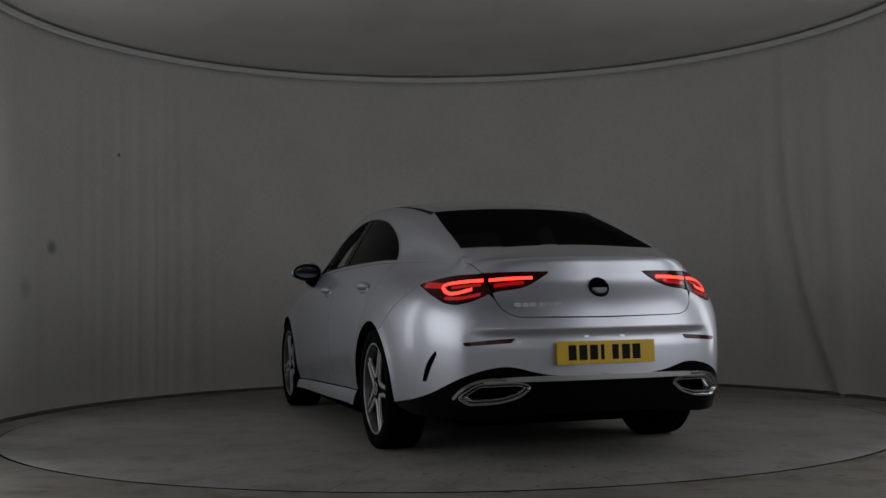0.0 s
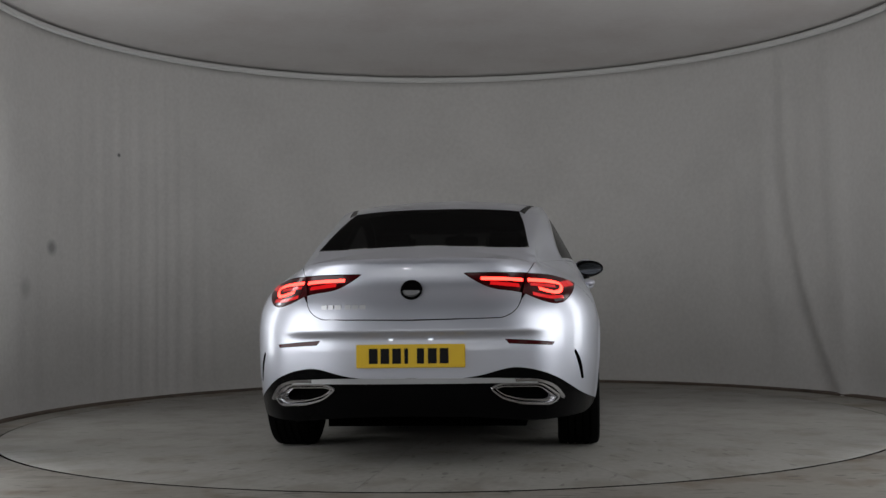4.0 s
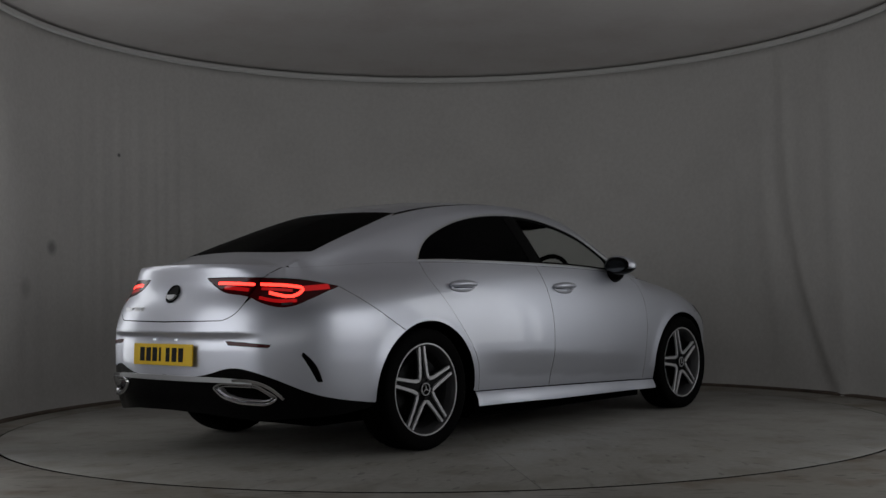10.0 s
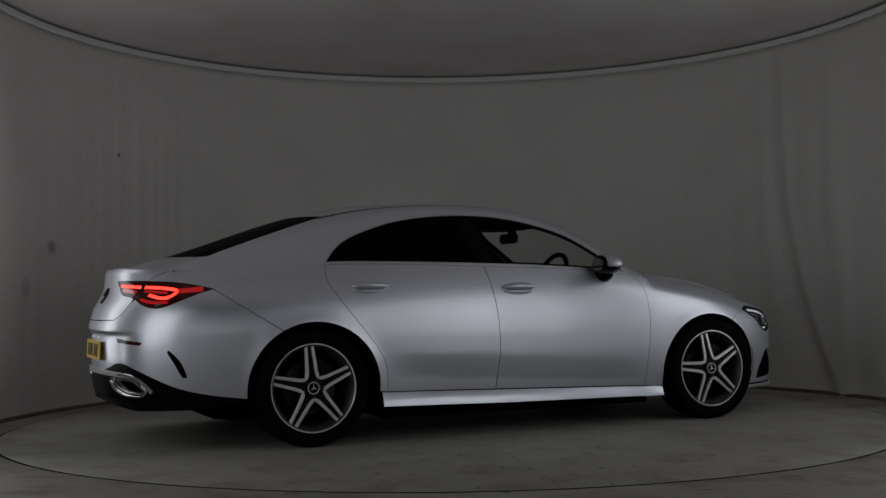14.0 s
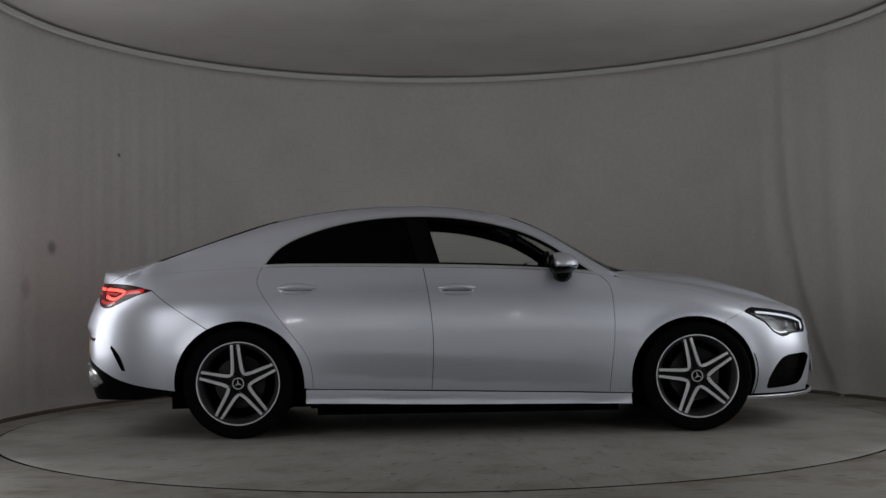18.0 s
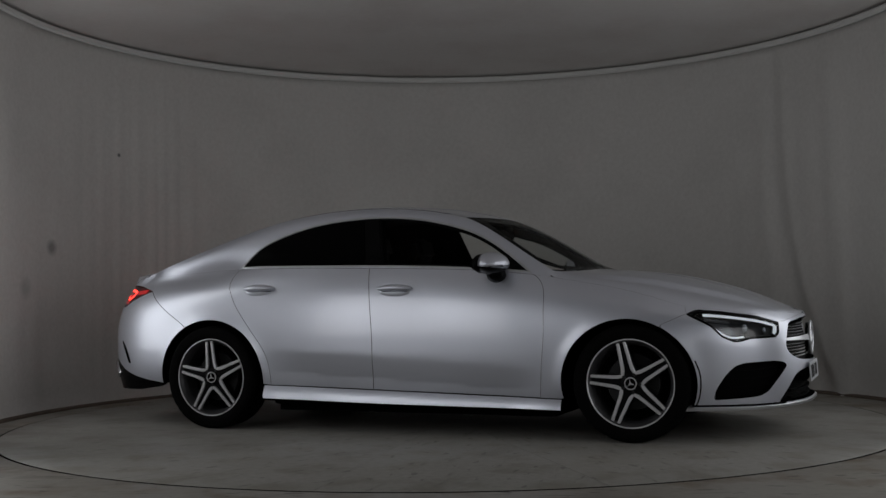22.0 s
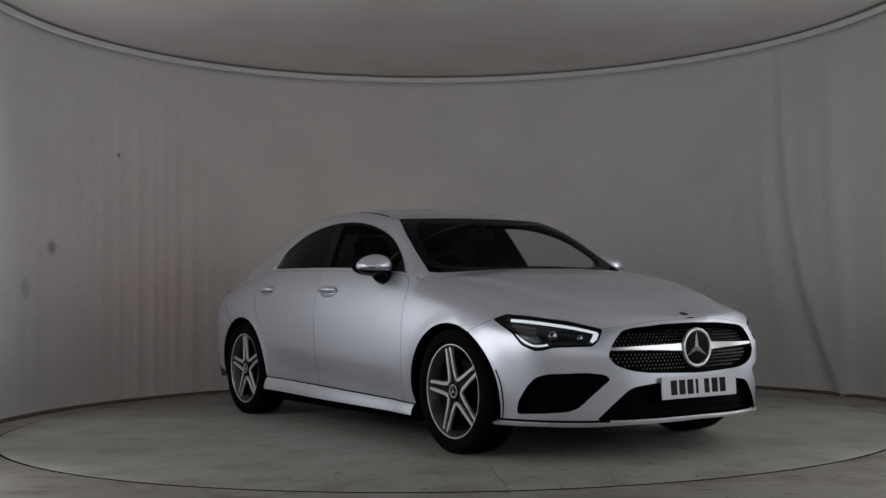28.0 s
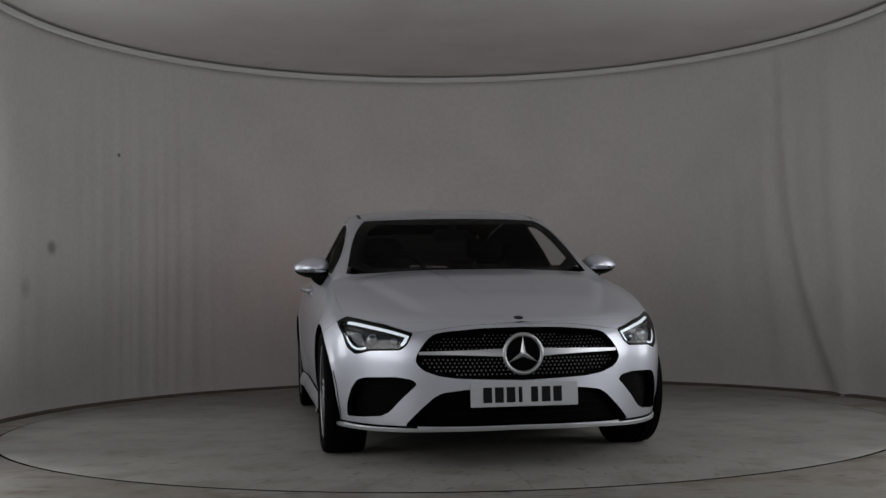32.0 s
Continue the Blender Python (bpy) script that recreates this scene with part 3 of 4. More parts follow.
HOOD_LINE = [X(3.04, .709), F(.852, .730)] + curve([F(.847, .731), F(.798, .722), F(.65, .691), F(.525, .655)]) + curve([F(.525, .655), F(.45, .662), F(.30, .682), F(0, .689)])[1:]
LAMP_F = rounded([X(3.044, .706), F(.850, .727), F(.798, .718), F(.66, .689), F(.525, .650), F(.545, .597), F(.573, .573), F(.708, .569), F(.741, .556), F(.766, .552), F(.801, .581), F(.826, .640)], .008)
GRILLE = rounded([F(0, .674), F(.20, .670), F(.382, .655), F(.432, .643), F(.462, .610), F(.490, .565), F(.505, .520), F(.472, .477), F(.396, .449), F(.314, .437), F(0, .425)], .025)
INTAKE = rounded([F(.822, .238), F(.815, .301), F(.790, .379), F(.765, .422), F(.729, .437), F(.589, .443), F(.520, .432), F(.496, .411), F(.533, .376), F(.590, .317), F(.624, .276), F(.666, .254), F(.753, .244)], .022)
LOWER_IN = rounded([F(0, .395), F(.287, .382), F(.383, .369), F(.423, .347), F(.498, .276), F(.556, .214), F(.45, .212), F(0, .216)], .016)
DIFF_TOP = curve([R(0, .441), R(.30, .444), R(.39, .463), R(.48, .483), R(.56, .478), R(.69, .43), R(.788, .362), X(-.58, .315), X(-.385, .288)])
REFLECT = [R(.455, .620), R(.57, .612), R(.679, .600), R(.668, .585), R(.57, .592), R(.475, .598)]
EXHAUST = rounded([R(.375, .388), R(.43, .411), R(.62, .406), R(.705, .338), R(.665, .303), R(.535, .312), R(.44, .338)], .03)
VENT = curve([R(.776, .560), R(.804, .503), X(-.685, .410)]) + [X(-.710, .410)] + curve([R(.790, .49), R(.772, .545)])

WINDOW = curve([(.122, 1.028), (.215, 1.134), (.37, 1.217), (.585, 1.283), (.834, 1.320), (1.08, 1.329), (1.36, 1.309), (1.57, 1.267), (1.777, 1.198), (1.98, 1.078), (2.145, .954)]) + curve([(2.145, .954), (1.84, .979), (1.09, 1.012), (.122, 1.028)])[1:-1]
CABIN_EDGE = [(float(x), float(BELT_Z(x))) for x in np.linspace(RAIL0 + .02, RAIL1 - .02, 60)] + [(float(x), float(RAIL_Z(x))) for x in np.linspace(RAIL1 - .02, RAIL0 + .02, 60)]

# outlines on the top surface, right half
SCREEN_SIDE, SCREEN_TOP = curve([(2.17, .705), (2.0, .672), (1.83, .626), (1.65, .556)]), curve([(1.65, .556), (1.69, .45), (1.735, .25), (1.75, 0.)])
SCREEN = [(2.435, 0.)] + curve([(2.435, 0.), (2.40, .35), (2.29, .60), (2.17, .705)])[1:] + SCREEN_SIDE[1:] + SCREEN_TOP[1:]
BACKLIGHT = [(.085, 0.)] + curve([(.085, 0.), (.11, .25), (.19, .478)])[1:] + curve([(.19, .478), (-.15, .52), (-.50, .552)])[1:] + curve([(-.50, .552), (-.60, .35), (-.635, 0.)])[1:]
ROOF_SIDE = curve([(1.645, .556), (1.4, .560), (1.1, .556), (.6, .53), (.20, .480)])
ROOF = [(1.745, 0.)] + curve([(1.745, 0.), (1.73, .25), (1.685, .45), (1.645, .556)])[1:] + ROOF_SIDE[1:] + curve([(.20, .480), (.125, .25), (.10, 0.)])[1:]
DITCH = curve([(1.55, .5625), (1.1, .5565), (.6, .5305), (.19, .480)]) + curve([(.15, .510), (.6, .555), (1.1, .578), (1.55, .580)])
fr = (EDGE[:, 0] > 2.24)
NOSE = [(float(a), max(0., float(b) - .0)) for a, b in EDGE[fr][::14, :2]]
HOOD = [(2.445, 0.)] + curve([(2.445, 0.), (2.41, .35), (2.32, .62), (2.235, .735)])[1:] + [(2.25, float(BELT_Y(2.25)) - .012)] + [(a, b) for a, b in NOSE if a > 2.27] + [(float(EDGE[-1, 0]), 0.)]
bk = (EDGE[:, 0] < RAIL0)
TAIL = [(float(a), float(b)) for a, b in EDGE[bk][::16, :2]]
DECK = [(float(EDGE[0, 0]), 0.)] + [(a, b) for a, b in TAIL if b > 0] + [(RAIL0, float(BELT_Y(RAIL0))), (-.66, .575)] + curve([(-.51, .556), (-.61, .35), (-.645, 0.)])

SIDES = (1, -1)


def each_side(name, mat, panels, label="", **kw):
    out = []
    for s in SIDES:
        sh = Shell()
        for chart, poly, cuts in panels:
            sh.add(chart, poly, cuts, sides=(s,), **kw)
        # the near-black of the underbody on panel edges paints shade into the gaps
        out.append(sh.mesh(name, mat, car, label, UNDER if "door" in name or "wing" in name or "skirt" in name else None))
    return out


each_side("rear_door", PAINT, [("wrap", DOOR_REAR + DOOR_MID[::-1] + [(u, float(TOP_Z(u))) for u in np.linspace(at_x(1.09), at_x(.15), 20)], [ARCH_R])])
each_side("front_door", PAINT, [("wrap", DOOR_MID + DOOR_FRONT[::-1] + [(u, float(TOP_Z(u))) for u in np.linspace(at_x(2.15), at_x(1.12), 20)], [])])
each_side("front_wing", PAINT, [("wrap", DOOR_FRONT + [X(2.335, .2365), X(2.72, .325), X(2.904, .652), X(3.04, .709)] + top_run(at_x(3.04), at_x(2.18)), [ARCH_F])], gap=.0005)
each_side("rear_wing", PAINT, [("wrap", DOOR_REAR[::-1] + top_run(at_x(.12), at_rear(.725)) + BOOT_SIDE[:13] + [R(.63, .895), X(-.60, .880), X(-.553, .887), X(-.18, .653), X(0, .35)], [ARCH_R, LAMP_R])], gap=.0006)
each_side("body_frame", PAINT, [("cabin", CABIN_EDGE, [WINDOW]),
                                ("top", [(float(x), float(RAIL_Y(x))) for x in np.linspace(RAIL0 + .001, RAIL1 - .02, 70)] + curve([(2.25, .722), (2.17, .705)]) + SCREEN_SIDE[1:] + ROOF_SIDE[1:] + curve([(.19, .478), (-.15, .52), (-.50, .552), (-.66, .575)]), [DITCH])], gap=.0, fold=.0)
each_side("roof_strip", GLOSS_BLACK, [("top", DITCH, [])], "black roof strip", lift=-.003, gap=0)
each_side("side_skirt", PAINT, [("skirt", [X(.402, .286), X(1.2, .264), X(2.334, .233), X(2.334, .172), X(1.2, .185), X(.402, .204)], [])], "silver side skirt", fold=.05, step=.015)


def whole(name, mat, panels, label="", **kw):
    sh = Shell()
    for chart, poly, cuts in panels:
        sh.add(chart, poly, cuts, sides=SIDES, **kw)
    # same painted gap shade on the edges of lid, roof, bonnet and bumpers
    return sh.mesh(name, mat, car, label, UNDER if name in ("boot_lid", "roof", "rear_bumper", "bonnet", "front_bumper") else None)


whole("bonnet", PAINT, [("top", HOOD, []), ("wrap", HOOD_LINE + top_run(OU[-1], at_x(3.041), 24), [])], gap=.0002)
whole("roof", PAINT, [("top", ROOF, [])])
whole("windscreen", SCREEN_GLASS, [("top", SCREEN, [])], "clear windscreen", fold=0, gap=.004)
whole("rear_window", REAR_GLASS, [("top", BACKLIGHT, [])], "dark tinted rear window", fold=0, gap=.003)
lid = Shell().add("top", DECK, [], gap=.0003, fold=.004, sides=SIDES)
lid.add("wrap", [(OU[0], .715)] + BOOT_SIDE[::-1] + [(u, z + .0028) for u, z in top_run(at_rear(.715), OU[0], 24)], [LAMP_R], gap=.003, fold=.02, sides=SIDES)
lid.mesh("boot_lid", PAINT, car, "", UNDER)
whole("front_bumper", PAINT, [("wrap", [X(2.904, .652)] + HOOD_LINE + [(OU[-1], .195), F(.4, .190), F(.7, .186), F(.83, .182), X(3.02, .182), X(2.9, .30)], [ARCH_F, LAMP_F, GRILLE, INTAKE, LOWER_IN])], fold=.045, gap=.001)
BUMPER_TOP = [(OU[0], .712)] + BOOT_SIDE[::-1][:12] + [R(.62, .87), X(-.60, .870), X(-.553, .885), X(-.18, .650)]
whole("rear_bumper", PAINT, [("wrap", BUMPER_TOP + [X(.0, .35), X(-.36, .287)] + DIFF_TOP[::-1], [ARCH_R] + [LAMP_R, REFLECT, VENT])], step=.022, gap=.0008)
whole("diffuser", GLOSS_BLACK, [("wrap", DIFF_TOP + [X(-.40, .262), X(-.60, .235), R(.6, .225), R(.3, .25), (OU[0], .255)], [EXHAUST, ARCH_R])], "gloss black diffuser", fold=.05)

# ---- dark insides behind the openings ----
whole("inner_body", UNDER, [("wrap", [(OU[0], .24), R(.6, .225), X(-.39, .27), X(-.38, .34), X(.40, .34), X(.41, .19), X(2.32, .18), X(2.33, .34), X(3.08, .34), X(3.06, .19), F(.7, .18), (OU[-1], .17), (OU[-1], .66), F(.5, .62)] + top_run(at_x(2.9), at_rear(.7), 40) + [(OU[0], .96)],
                             [ARCH_R, ARCH_F])], "black inner structure", lift=-.055, step=.05, fold=0)


def wheel_well(cx, s):
    """An open drum behind the arch."""
    bm = bmesh.new()
    edge = lambda x, z: float(wrap(at_x(x), z)[1])
    ring = [[(cx + r * math.cos(a), s * min(y, edge(cx + r * math.cos(a), .322 + r * math.sin(a)) - .018), max(.2, .322 + r * math.sin(a))) for a in np.linspace(-.1, math.pi + .1, 40)] for r, y in ((.376, .9), (.40, .86), (.40, .52), (.01, .52))]
    rows = [[bm.verts.new(p) for p in r] for r in ring]
    for p, q in zip(rows, rows[1:]):
        for i in range(39):
            bm.faces.new((p[i], p[i + 1], q[i + 1], q[i]))
    return bm


for s in SIDES:
    for cx in (.008, 2.713):
        part("wheel_arch_liner", wheel_well(cx, s), UNDER, car, "black wheel arch liner")


def box(x0, x1, y0, y1, z0, z1, bevel=.02, seg=2):
    bm = bmesh.new()
    bmesh.ops.create_cube(bm, size=1, matrix=Matrix.Translation(((x0 + x1) / 2, (y0 + y1) / 2, (z0 + z1) / 2)) @ Matrix.Diagonal((x1 - x0, y1 - y0, z1 - z0, 1)))
    if bevel:
        bmesh.ops.bevel(bm, geom=bm.edges[:], offset=bevel, segments=seg, affect="EDGES")
    return bm


part("underbody", box(-.55, 3.22, -.60, .60, .15, .34, .08, 4), UNDER, car, "black underbody")
part("underbody", box(.42, 2.31, -.84, .84, .125, .26, .04), UNDER, car, "black underbody")

# ---- windows, trims and lamps ----
def clip_x(poly, x0, x1):
    """The part of an outline between two upright lines."""
    for lim, sg in ((x0, 1), (x1, -1)):
        out = []
        for p, q in zip(poly, poly[1:] + poly[:1]):
            a, b = (p[0] - lim) * sg, (q[0] - lim) * sg
            if a >= 0:
                out.append(p)
            if a * b < 0:
                t = a / (a - b)
                out.append((lim, p[1] + (q[1] - p[1]) * t))
        poly = out
    return poly


def clip_lean(poly, x0, x1):
    """The part of an outline between two lines that lean back with height."""
    return [(x - .28 * (z - 1.01), z) for x, z in clip_x([(x + .28 * (z - 1.01), z) for x, z in poly], x0, x1)]


each_side("rear_door_window", PRIVACY, [("cabin", clip_lean(WINDOW, .1, 1.075), [])], "black privacy glass", lift=-.006, gap=.004, fold=.004)
each_side("door_pillar", GLOSS_BLACK, [("cabin", clip_lean(WINDOW, 1.075, 1.18), [])], "gloss black door pillar", lift=-.003, gap=.002, fold=.02)
each_side("front_door_window", SIDE_GLASS, [("cabin", clip_x(clip_lean(WINDOW, 1.18, 9), -9, 1.985), [])], "lightly tinted clear glass", lift=-.006, gap=.004, fold=0)
each_side("mirror_base", GLOSS_BLACK, [("cabin", clip_x(WINDOW, 1.985, 2.2), [])], "black corner trim", lift=-.003, gap=.002, fold=.02)


def frame_ring(poly, w, chart):
    o = np.array(poly)
    return list(map(tuple, grow(o, -w, chart)))


for s in SIDES:
    sh = Shell()
    sh.add("cabin", WINDOW, [frame_ring(WINDOW, .009, "cabin")], gap=0, lift=.003, fold=.008, sides=(s,))
    sh.mesh("window_chrome", SATIN, car, "satin chrome window surround")
    sh = Shell()
    sh.add("cabin", frame_ring(clip_x(clip_lean(WINDOW, 1.165, 9), -9, 2.0), .009, "cabin"), [frame_ring(clip_x(clip_lean(WINDOW, 1.18, 9), -9, 1.985), .024, "cabin")], gap=0, lift=-.004, fold=.01, sides=(s,))
    sh.mesh("window_seal", DARK_TRIM, car, "black window frame")
scr = Shell()
scr.add("top", SCREEN, [[(2.37, -.01), (2.34, .35), (2.24, .56), (2.13, .632), (1.99, .597), (1.835, .542), (1.745, .468), (1.785, .39), (1.825, .25), (1.84, -.01)]], gap=.004, lift=-.004, fold=0, sides=SIDES)
scr.mesh("windscreen_border", GLOSS_BLACK, car, "black windscreen border")


def lamp_strip(name, mat, polys, parent, s, lift, fold=.006, step=.02):
    sh = Shell()
    for p in polys:
        sh.add("wrap", p, [], gap=0, lift=lift, fold=fold, step=step, sides=(s,))
    return sh.mesh(name, mat, parent)


def band(pts, wide, k=6):
    """A strip of even width along a run of chart points."""
    c = np.array(curve(pts, k))
    t = unit(np.gradient(c, axis=0))
    n = np.stack([-t[:, 1], t[:, 0]], -1) * wide / 2
    return [tuple(p) for p in c + n] + [tuple(p) for p in (c - n)[::-1]]


for s in SIDES:
    inner = curve([R(.262, .936), R(.45, .936), R(.615, .933)]) + [R(.590, .890), R(.553, .843)] + curve([R(.553, .843), R(.41, .864), R(.262, .936)])[1:-1]
    outer = [R(.623, .933)] + curve([X(-.72, .918), X(-.555, .888)]) + curve([X(-.555, .888), X(-.66, .850), R(.763, .793)])[1:] + curve([R(.763, .793), R(.715, .783), R(.567, .838)])[1:] + [R(.598, .89)]
    for poly, nm in ((inner, "boot_tail_light"), (outer, "tail_light")):
        sh = Shell().add("wrap", poly, [], gap=.0012, lift=.001, fold=.02, step=.02, sides=(s,))
        lamp = sh.mesh(nm, RED_DARK, car, "dark red tail light, lit")
        if nm == "tail_light":
            lamp_strip("light_strip", RED_LIT, [band([R(.617, .899), R(.70, .895), R(.762, .887), R(.787, .872), R(.775, .852), R(.745, .837), R(.71, .843), R(.665, .857)], .015)], lamp, s, .0025)
            for run, wide in (([R(.625, .878), R(.70, .872), R(.755, .866)], .014), ([R(.62, .833), R(.70, .815), R(.765, .815)], .016), ([X(-.76, .874), X(-.69, .879), X(-.61, .885)], .026)):
                lamp_strip("lens_band", RED_LENS, [band(run, wide)], lamp, s, .002)
            lamp_strip("clear_lens", LENS, [band([R(.715, .798), R(.752, .803)], .012)], lamp, s, .002)
        else:
            lamp_strip("light_strip", RED_LIT, [band([R(.352, .909), R(.47, .906), R(.588, .899)], .015)], lamp, s, .0025)
            lamp_strip("lens_band", RED_LENS, [band([R(.40, .887), R(.48, .880), R(.56, .872)], .018)], lamp, s, .002)
    Shell().add("wrap", REFLECT, [], gap=.0005, lift=.001, fold=.01, step=.02, sides=(s,)).mesh("rear_reflector", RED_DARK, car, "dark red rear reflector")
    Shell().add("wrap", VENT, [], gap=0, lift=-.02, fold=0, step=.02, sides=(s,)).mesh("bumper_vent", DARK_TRIM, car, "black slit in the rear bumper")
    tail = Shell().add("wrap", [tuple(p) for p in grow(np.array(EXHAUST), .002, "wrap")], [frame_ring(EXHAUST, .0055, "wrap")], gap=0, lift=.012, fold=.05, step=.015, sides=(s,)).mesh("exhaust_trim", CHROME, car, "chrome exhaust trim")
    Shell().add("wrap", frame_ring(EXHAUST, .014, "wrap"), [frame_ring(EXHAUST, .0185, "wrap")], gap=0, lift=-.004, fold=.05, step=.015, sides=(s,)).mesh("inner_ring", CHROME, tail)
    Shell().add("wrap", EXHAUST, [], gap=0, lift=-.045, fold=0, step=.03, sides=(s,)).mesh("outlet", UNDER, tail)
    lamp_strip("outer_trim", CHROME, [band([R(.50, .424), R(.60, .420), R(.655, .400), R(.69, .370), R(.718, .332)], .013)], tail, s, .016, fold=.04)
    # headlamp
    hl = Shell().add("wrap", LAMP_F, [], gap=.002, lift=-.045, fold=0, step=.03, sides=(s,)).mesh("headlight", LAMP_DARK, car, "clear headlight with lit white running light")
    Shell().add("wrap", LAMP_F, [], gap=.002, lift=-.001, fold=0, step=.02, sides=(s,)).mesh("cover", LAMP_GLASS, hl)
    Shell().add("wrap", [tuple(p) for p in grow(np.array(LAMP_F), .003, "wrap")], [frame_ring(LAMP_F, .0075, "wrap")], gap=0, lift=.0012, fold=.02, step=.015, sides=(s,)).mesh("lamp_frame", GLOSS_BLACK, hl, "black lamp frame")
    for run, wide in (([F(.838, .708), F(.809, .703), F(.718, .684), F(.62, .661), F(.545, .638)], .012), ([F(.548, .640), F(.556, .615), F(.568, .590)], .028), ([F(.822, .635), F(.805, .608), F(.772, .577), F(.730, .581)], .010)):
        lamp_strip("running_light", WHITE_LIT, [band(run, wide)], hl, s, -.010, fold=.004)
    lamp_strip("lamp_shelf", REFLECTOR, [band([F(.835, .690), F(.80, .680), F(.77, .672)], .009)], hl, s, -.02, fold=.01)
    lamp_strip("reflector", REFLECTOR, [[F(.826, .675), F(.775, .662), F(.752, .600), F(.772, .590), F(.805, .622)]], hl, s, -.03, fold=.01)
    for y, z, r in ((.715, .632, .030), (.615, .618, .020)):
        u = at_front(y)
        p, n = wrap(u, z), wrap_normal(np.array([u]), np.array([z]))[0]
        m = Matrix.Translation((Vector(p) - Vector(n) * .03) * 1) @ Vector((1, 0, .02)).to_track_quat("Z", "Y").to_matrix().to_4x4()
        bm = bmesh.new()
        bmesh.ops.create_uvsphere(bm, u_segments=24, v_segments=12, radius=r, matrix=m @ Matrix.Diagonal((1, 1, .6, 1)))
        if s < 0:
            bmesh.ops.scale(bm, vec=(1, -1, 1), verts=bm.verts)
            bmesh.ops.reverse_faces(bm, faces=bm.faces)
        part("projector", bm, LENS, hl, "glass projector lens")
    # side air intake
    Shell().add("wrap", INTAKE, [], gap=-.004, lift=-.05, fold=0, step=.03, sides=(s,)).mesh("side_intake", DARK_TRIM, car, "black side air intake")
    for z in (.30, .345, .39):
        lamp_strip("intake_slat", DARK_TRIM, [band([F(.55 + (.39 - z) * .4, z + .012), F(.64, z), F(.76, z - .004)], .010)], car, s, -.042, fold=.006)
    lamp_strip("bumper_slit", DARK_TRIM, [band([F(.50, .207), F(.558, .207), F(.66, .206), F(.774, .206), F(.862, .206)], .011)], car, s, .001, fold=.003)
    lamp_strip("bumper_slit", DARK_TRIM, [band([X(3.085, .208), X(3.098, .24), X(3.108, .31), X(3.102, .39), X(3.078, .455)], .008)], car, s, .001, fold=.003)

Shell().add("wrap", GRILLE, [], gap=-.004, lift=-.045, fold=0, sides=SIDES).mesh("grille", DARK_TRIM, car, "black studded grille")
Shell().add("wrap", LOWER_IN, [], gap=-.004, lift=-.05, fold=0, sides=SIDES).mesh("lower_intake", DARK_TRIM, car, "black lower air intake")
for z in (.225, .265, .305, .345):
    Shell().add("wrap", [F(0, z + .006), F(.42 - (z - .2) * .1, z + .006), F(.42 - (z - .2) * .1, z - .006), F(0, z - .006)], [], gap=0, lift=-.03, fold=.02, sides=SIDES).mesh("intake_slat", DARK_TRIM, car)


def studs():
    """Small bright pins in staggered rows on the grille."""
    bm = bmesh.new()
    poly = grow(np.array(GRILLE), -.014, "wrap")
    for i in range(13):
        z = .434 + i * .0185
        for j in range(24):
            y = (j + .5 * (i % 2)) * .0215 + .005
            if y > .5:
                continue
            u = at_front(y)
            if not inside_of(np.array([[min(u, OU[-1] - .015), z]]), poly)[0] or abs(z - .555) < .022:
                continue
            p = wrap(u, z) - wrap_normal(np.array([u]), np.array([z]))[0] * .034
            for s in SIDES:
                q = Vector((p[0], p[1] * s, p[2]))
                k = 1 if z < .555 else .65
                base = [bm.verts.new(q + Vector((-.006, a * k, b * k))) for a, b in ((-.0045, 0), (0, .005), (.0045, 0), (0, -.005))]
                tip = bm.verts.new(q + Vector((-.002, 0, .001)))
                for a, b in zip(base, base[1:] + base[:1]):
                    bm.faces.new((a, b, tip))
    bmesh.ops.recalc_face_normals(bm, faces=bm.faces)
    return bm


tagged(part("grille_studs", studs(), STUD, car, "bright pins of the grille", soft=10), kind="stuff")
for s in SIDES:
    Shell().add("wrap", curve([F(.10, .575), F(.25, .571), F(.49, .564)]) + curve([F(.49, .551), F(.25, .546), F(.10, .538)]), [], gap=0, lift=-.003, fold=.03, step=.02, sides=(s,)).mesh("grille_bar", SATIN, car, "silver grille bar")


def disc_x(r, x0, x1, y, z, seg=64, r1=None):
    bm = bmesh.new()
    bmesh.ops.create_cone(bm, cap_ends=True, segments=seg, radius1=r, radius2=r if r1 is None else r1, depth=abs(x1 - x0), matrix=Matrix.Translation(((x0 + x1) / 2, y, z)) @ Matrix.Rotation(radians(90 if x1 > x0 else -90), 4, "Y"))
    return bm


def ring_x(r, tube, x, y, z, seg=64):
    bm = bmesh.new()
    rings = []
    for i in range(seg):
        a = 2 * math.pi * i / seg
        rings.append([bm.verts.new((x + tube * math.sin(b), y + (r + tube * math.cos(b)) * math.cos(a), z + (r + tube * math.cos(b)) * math.sin(a))) for b in np.linspace(0, 2 * math.pi, 12, endpoint=False)])
    for p, q in zip(rings, rings[1:] + rings[:1]):
        for j in range(12):
            bm.faces.new((p[j], q[j], q[(j + 1) % 12], p[(j + 1) % 12]))
    bmesh.ops.recalc_face_normals(bm, faces=bm.faces)
    return bm


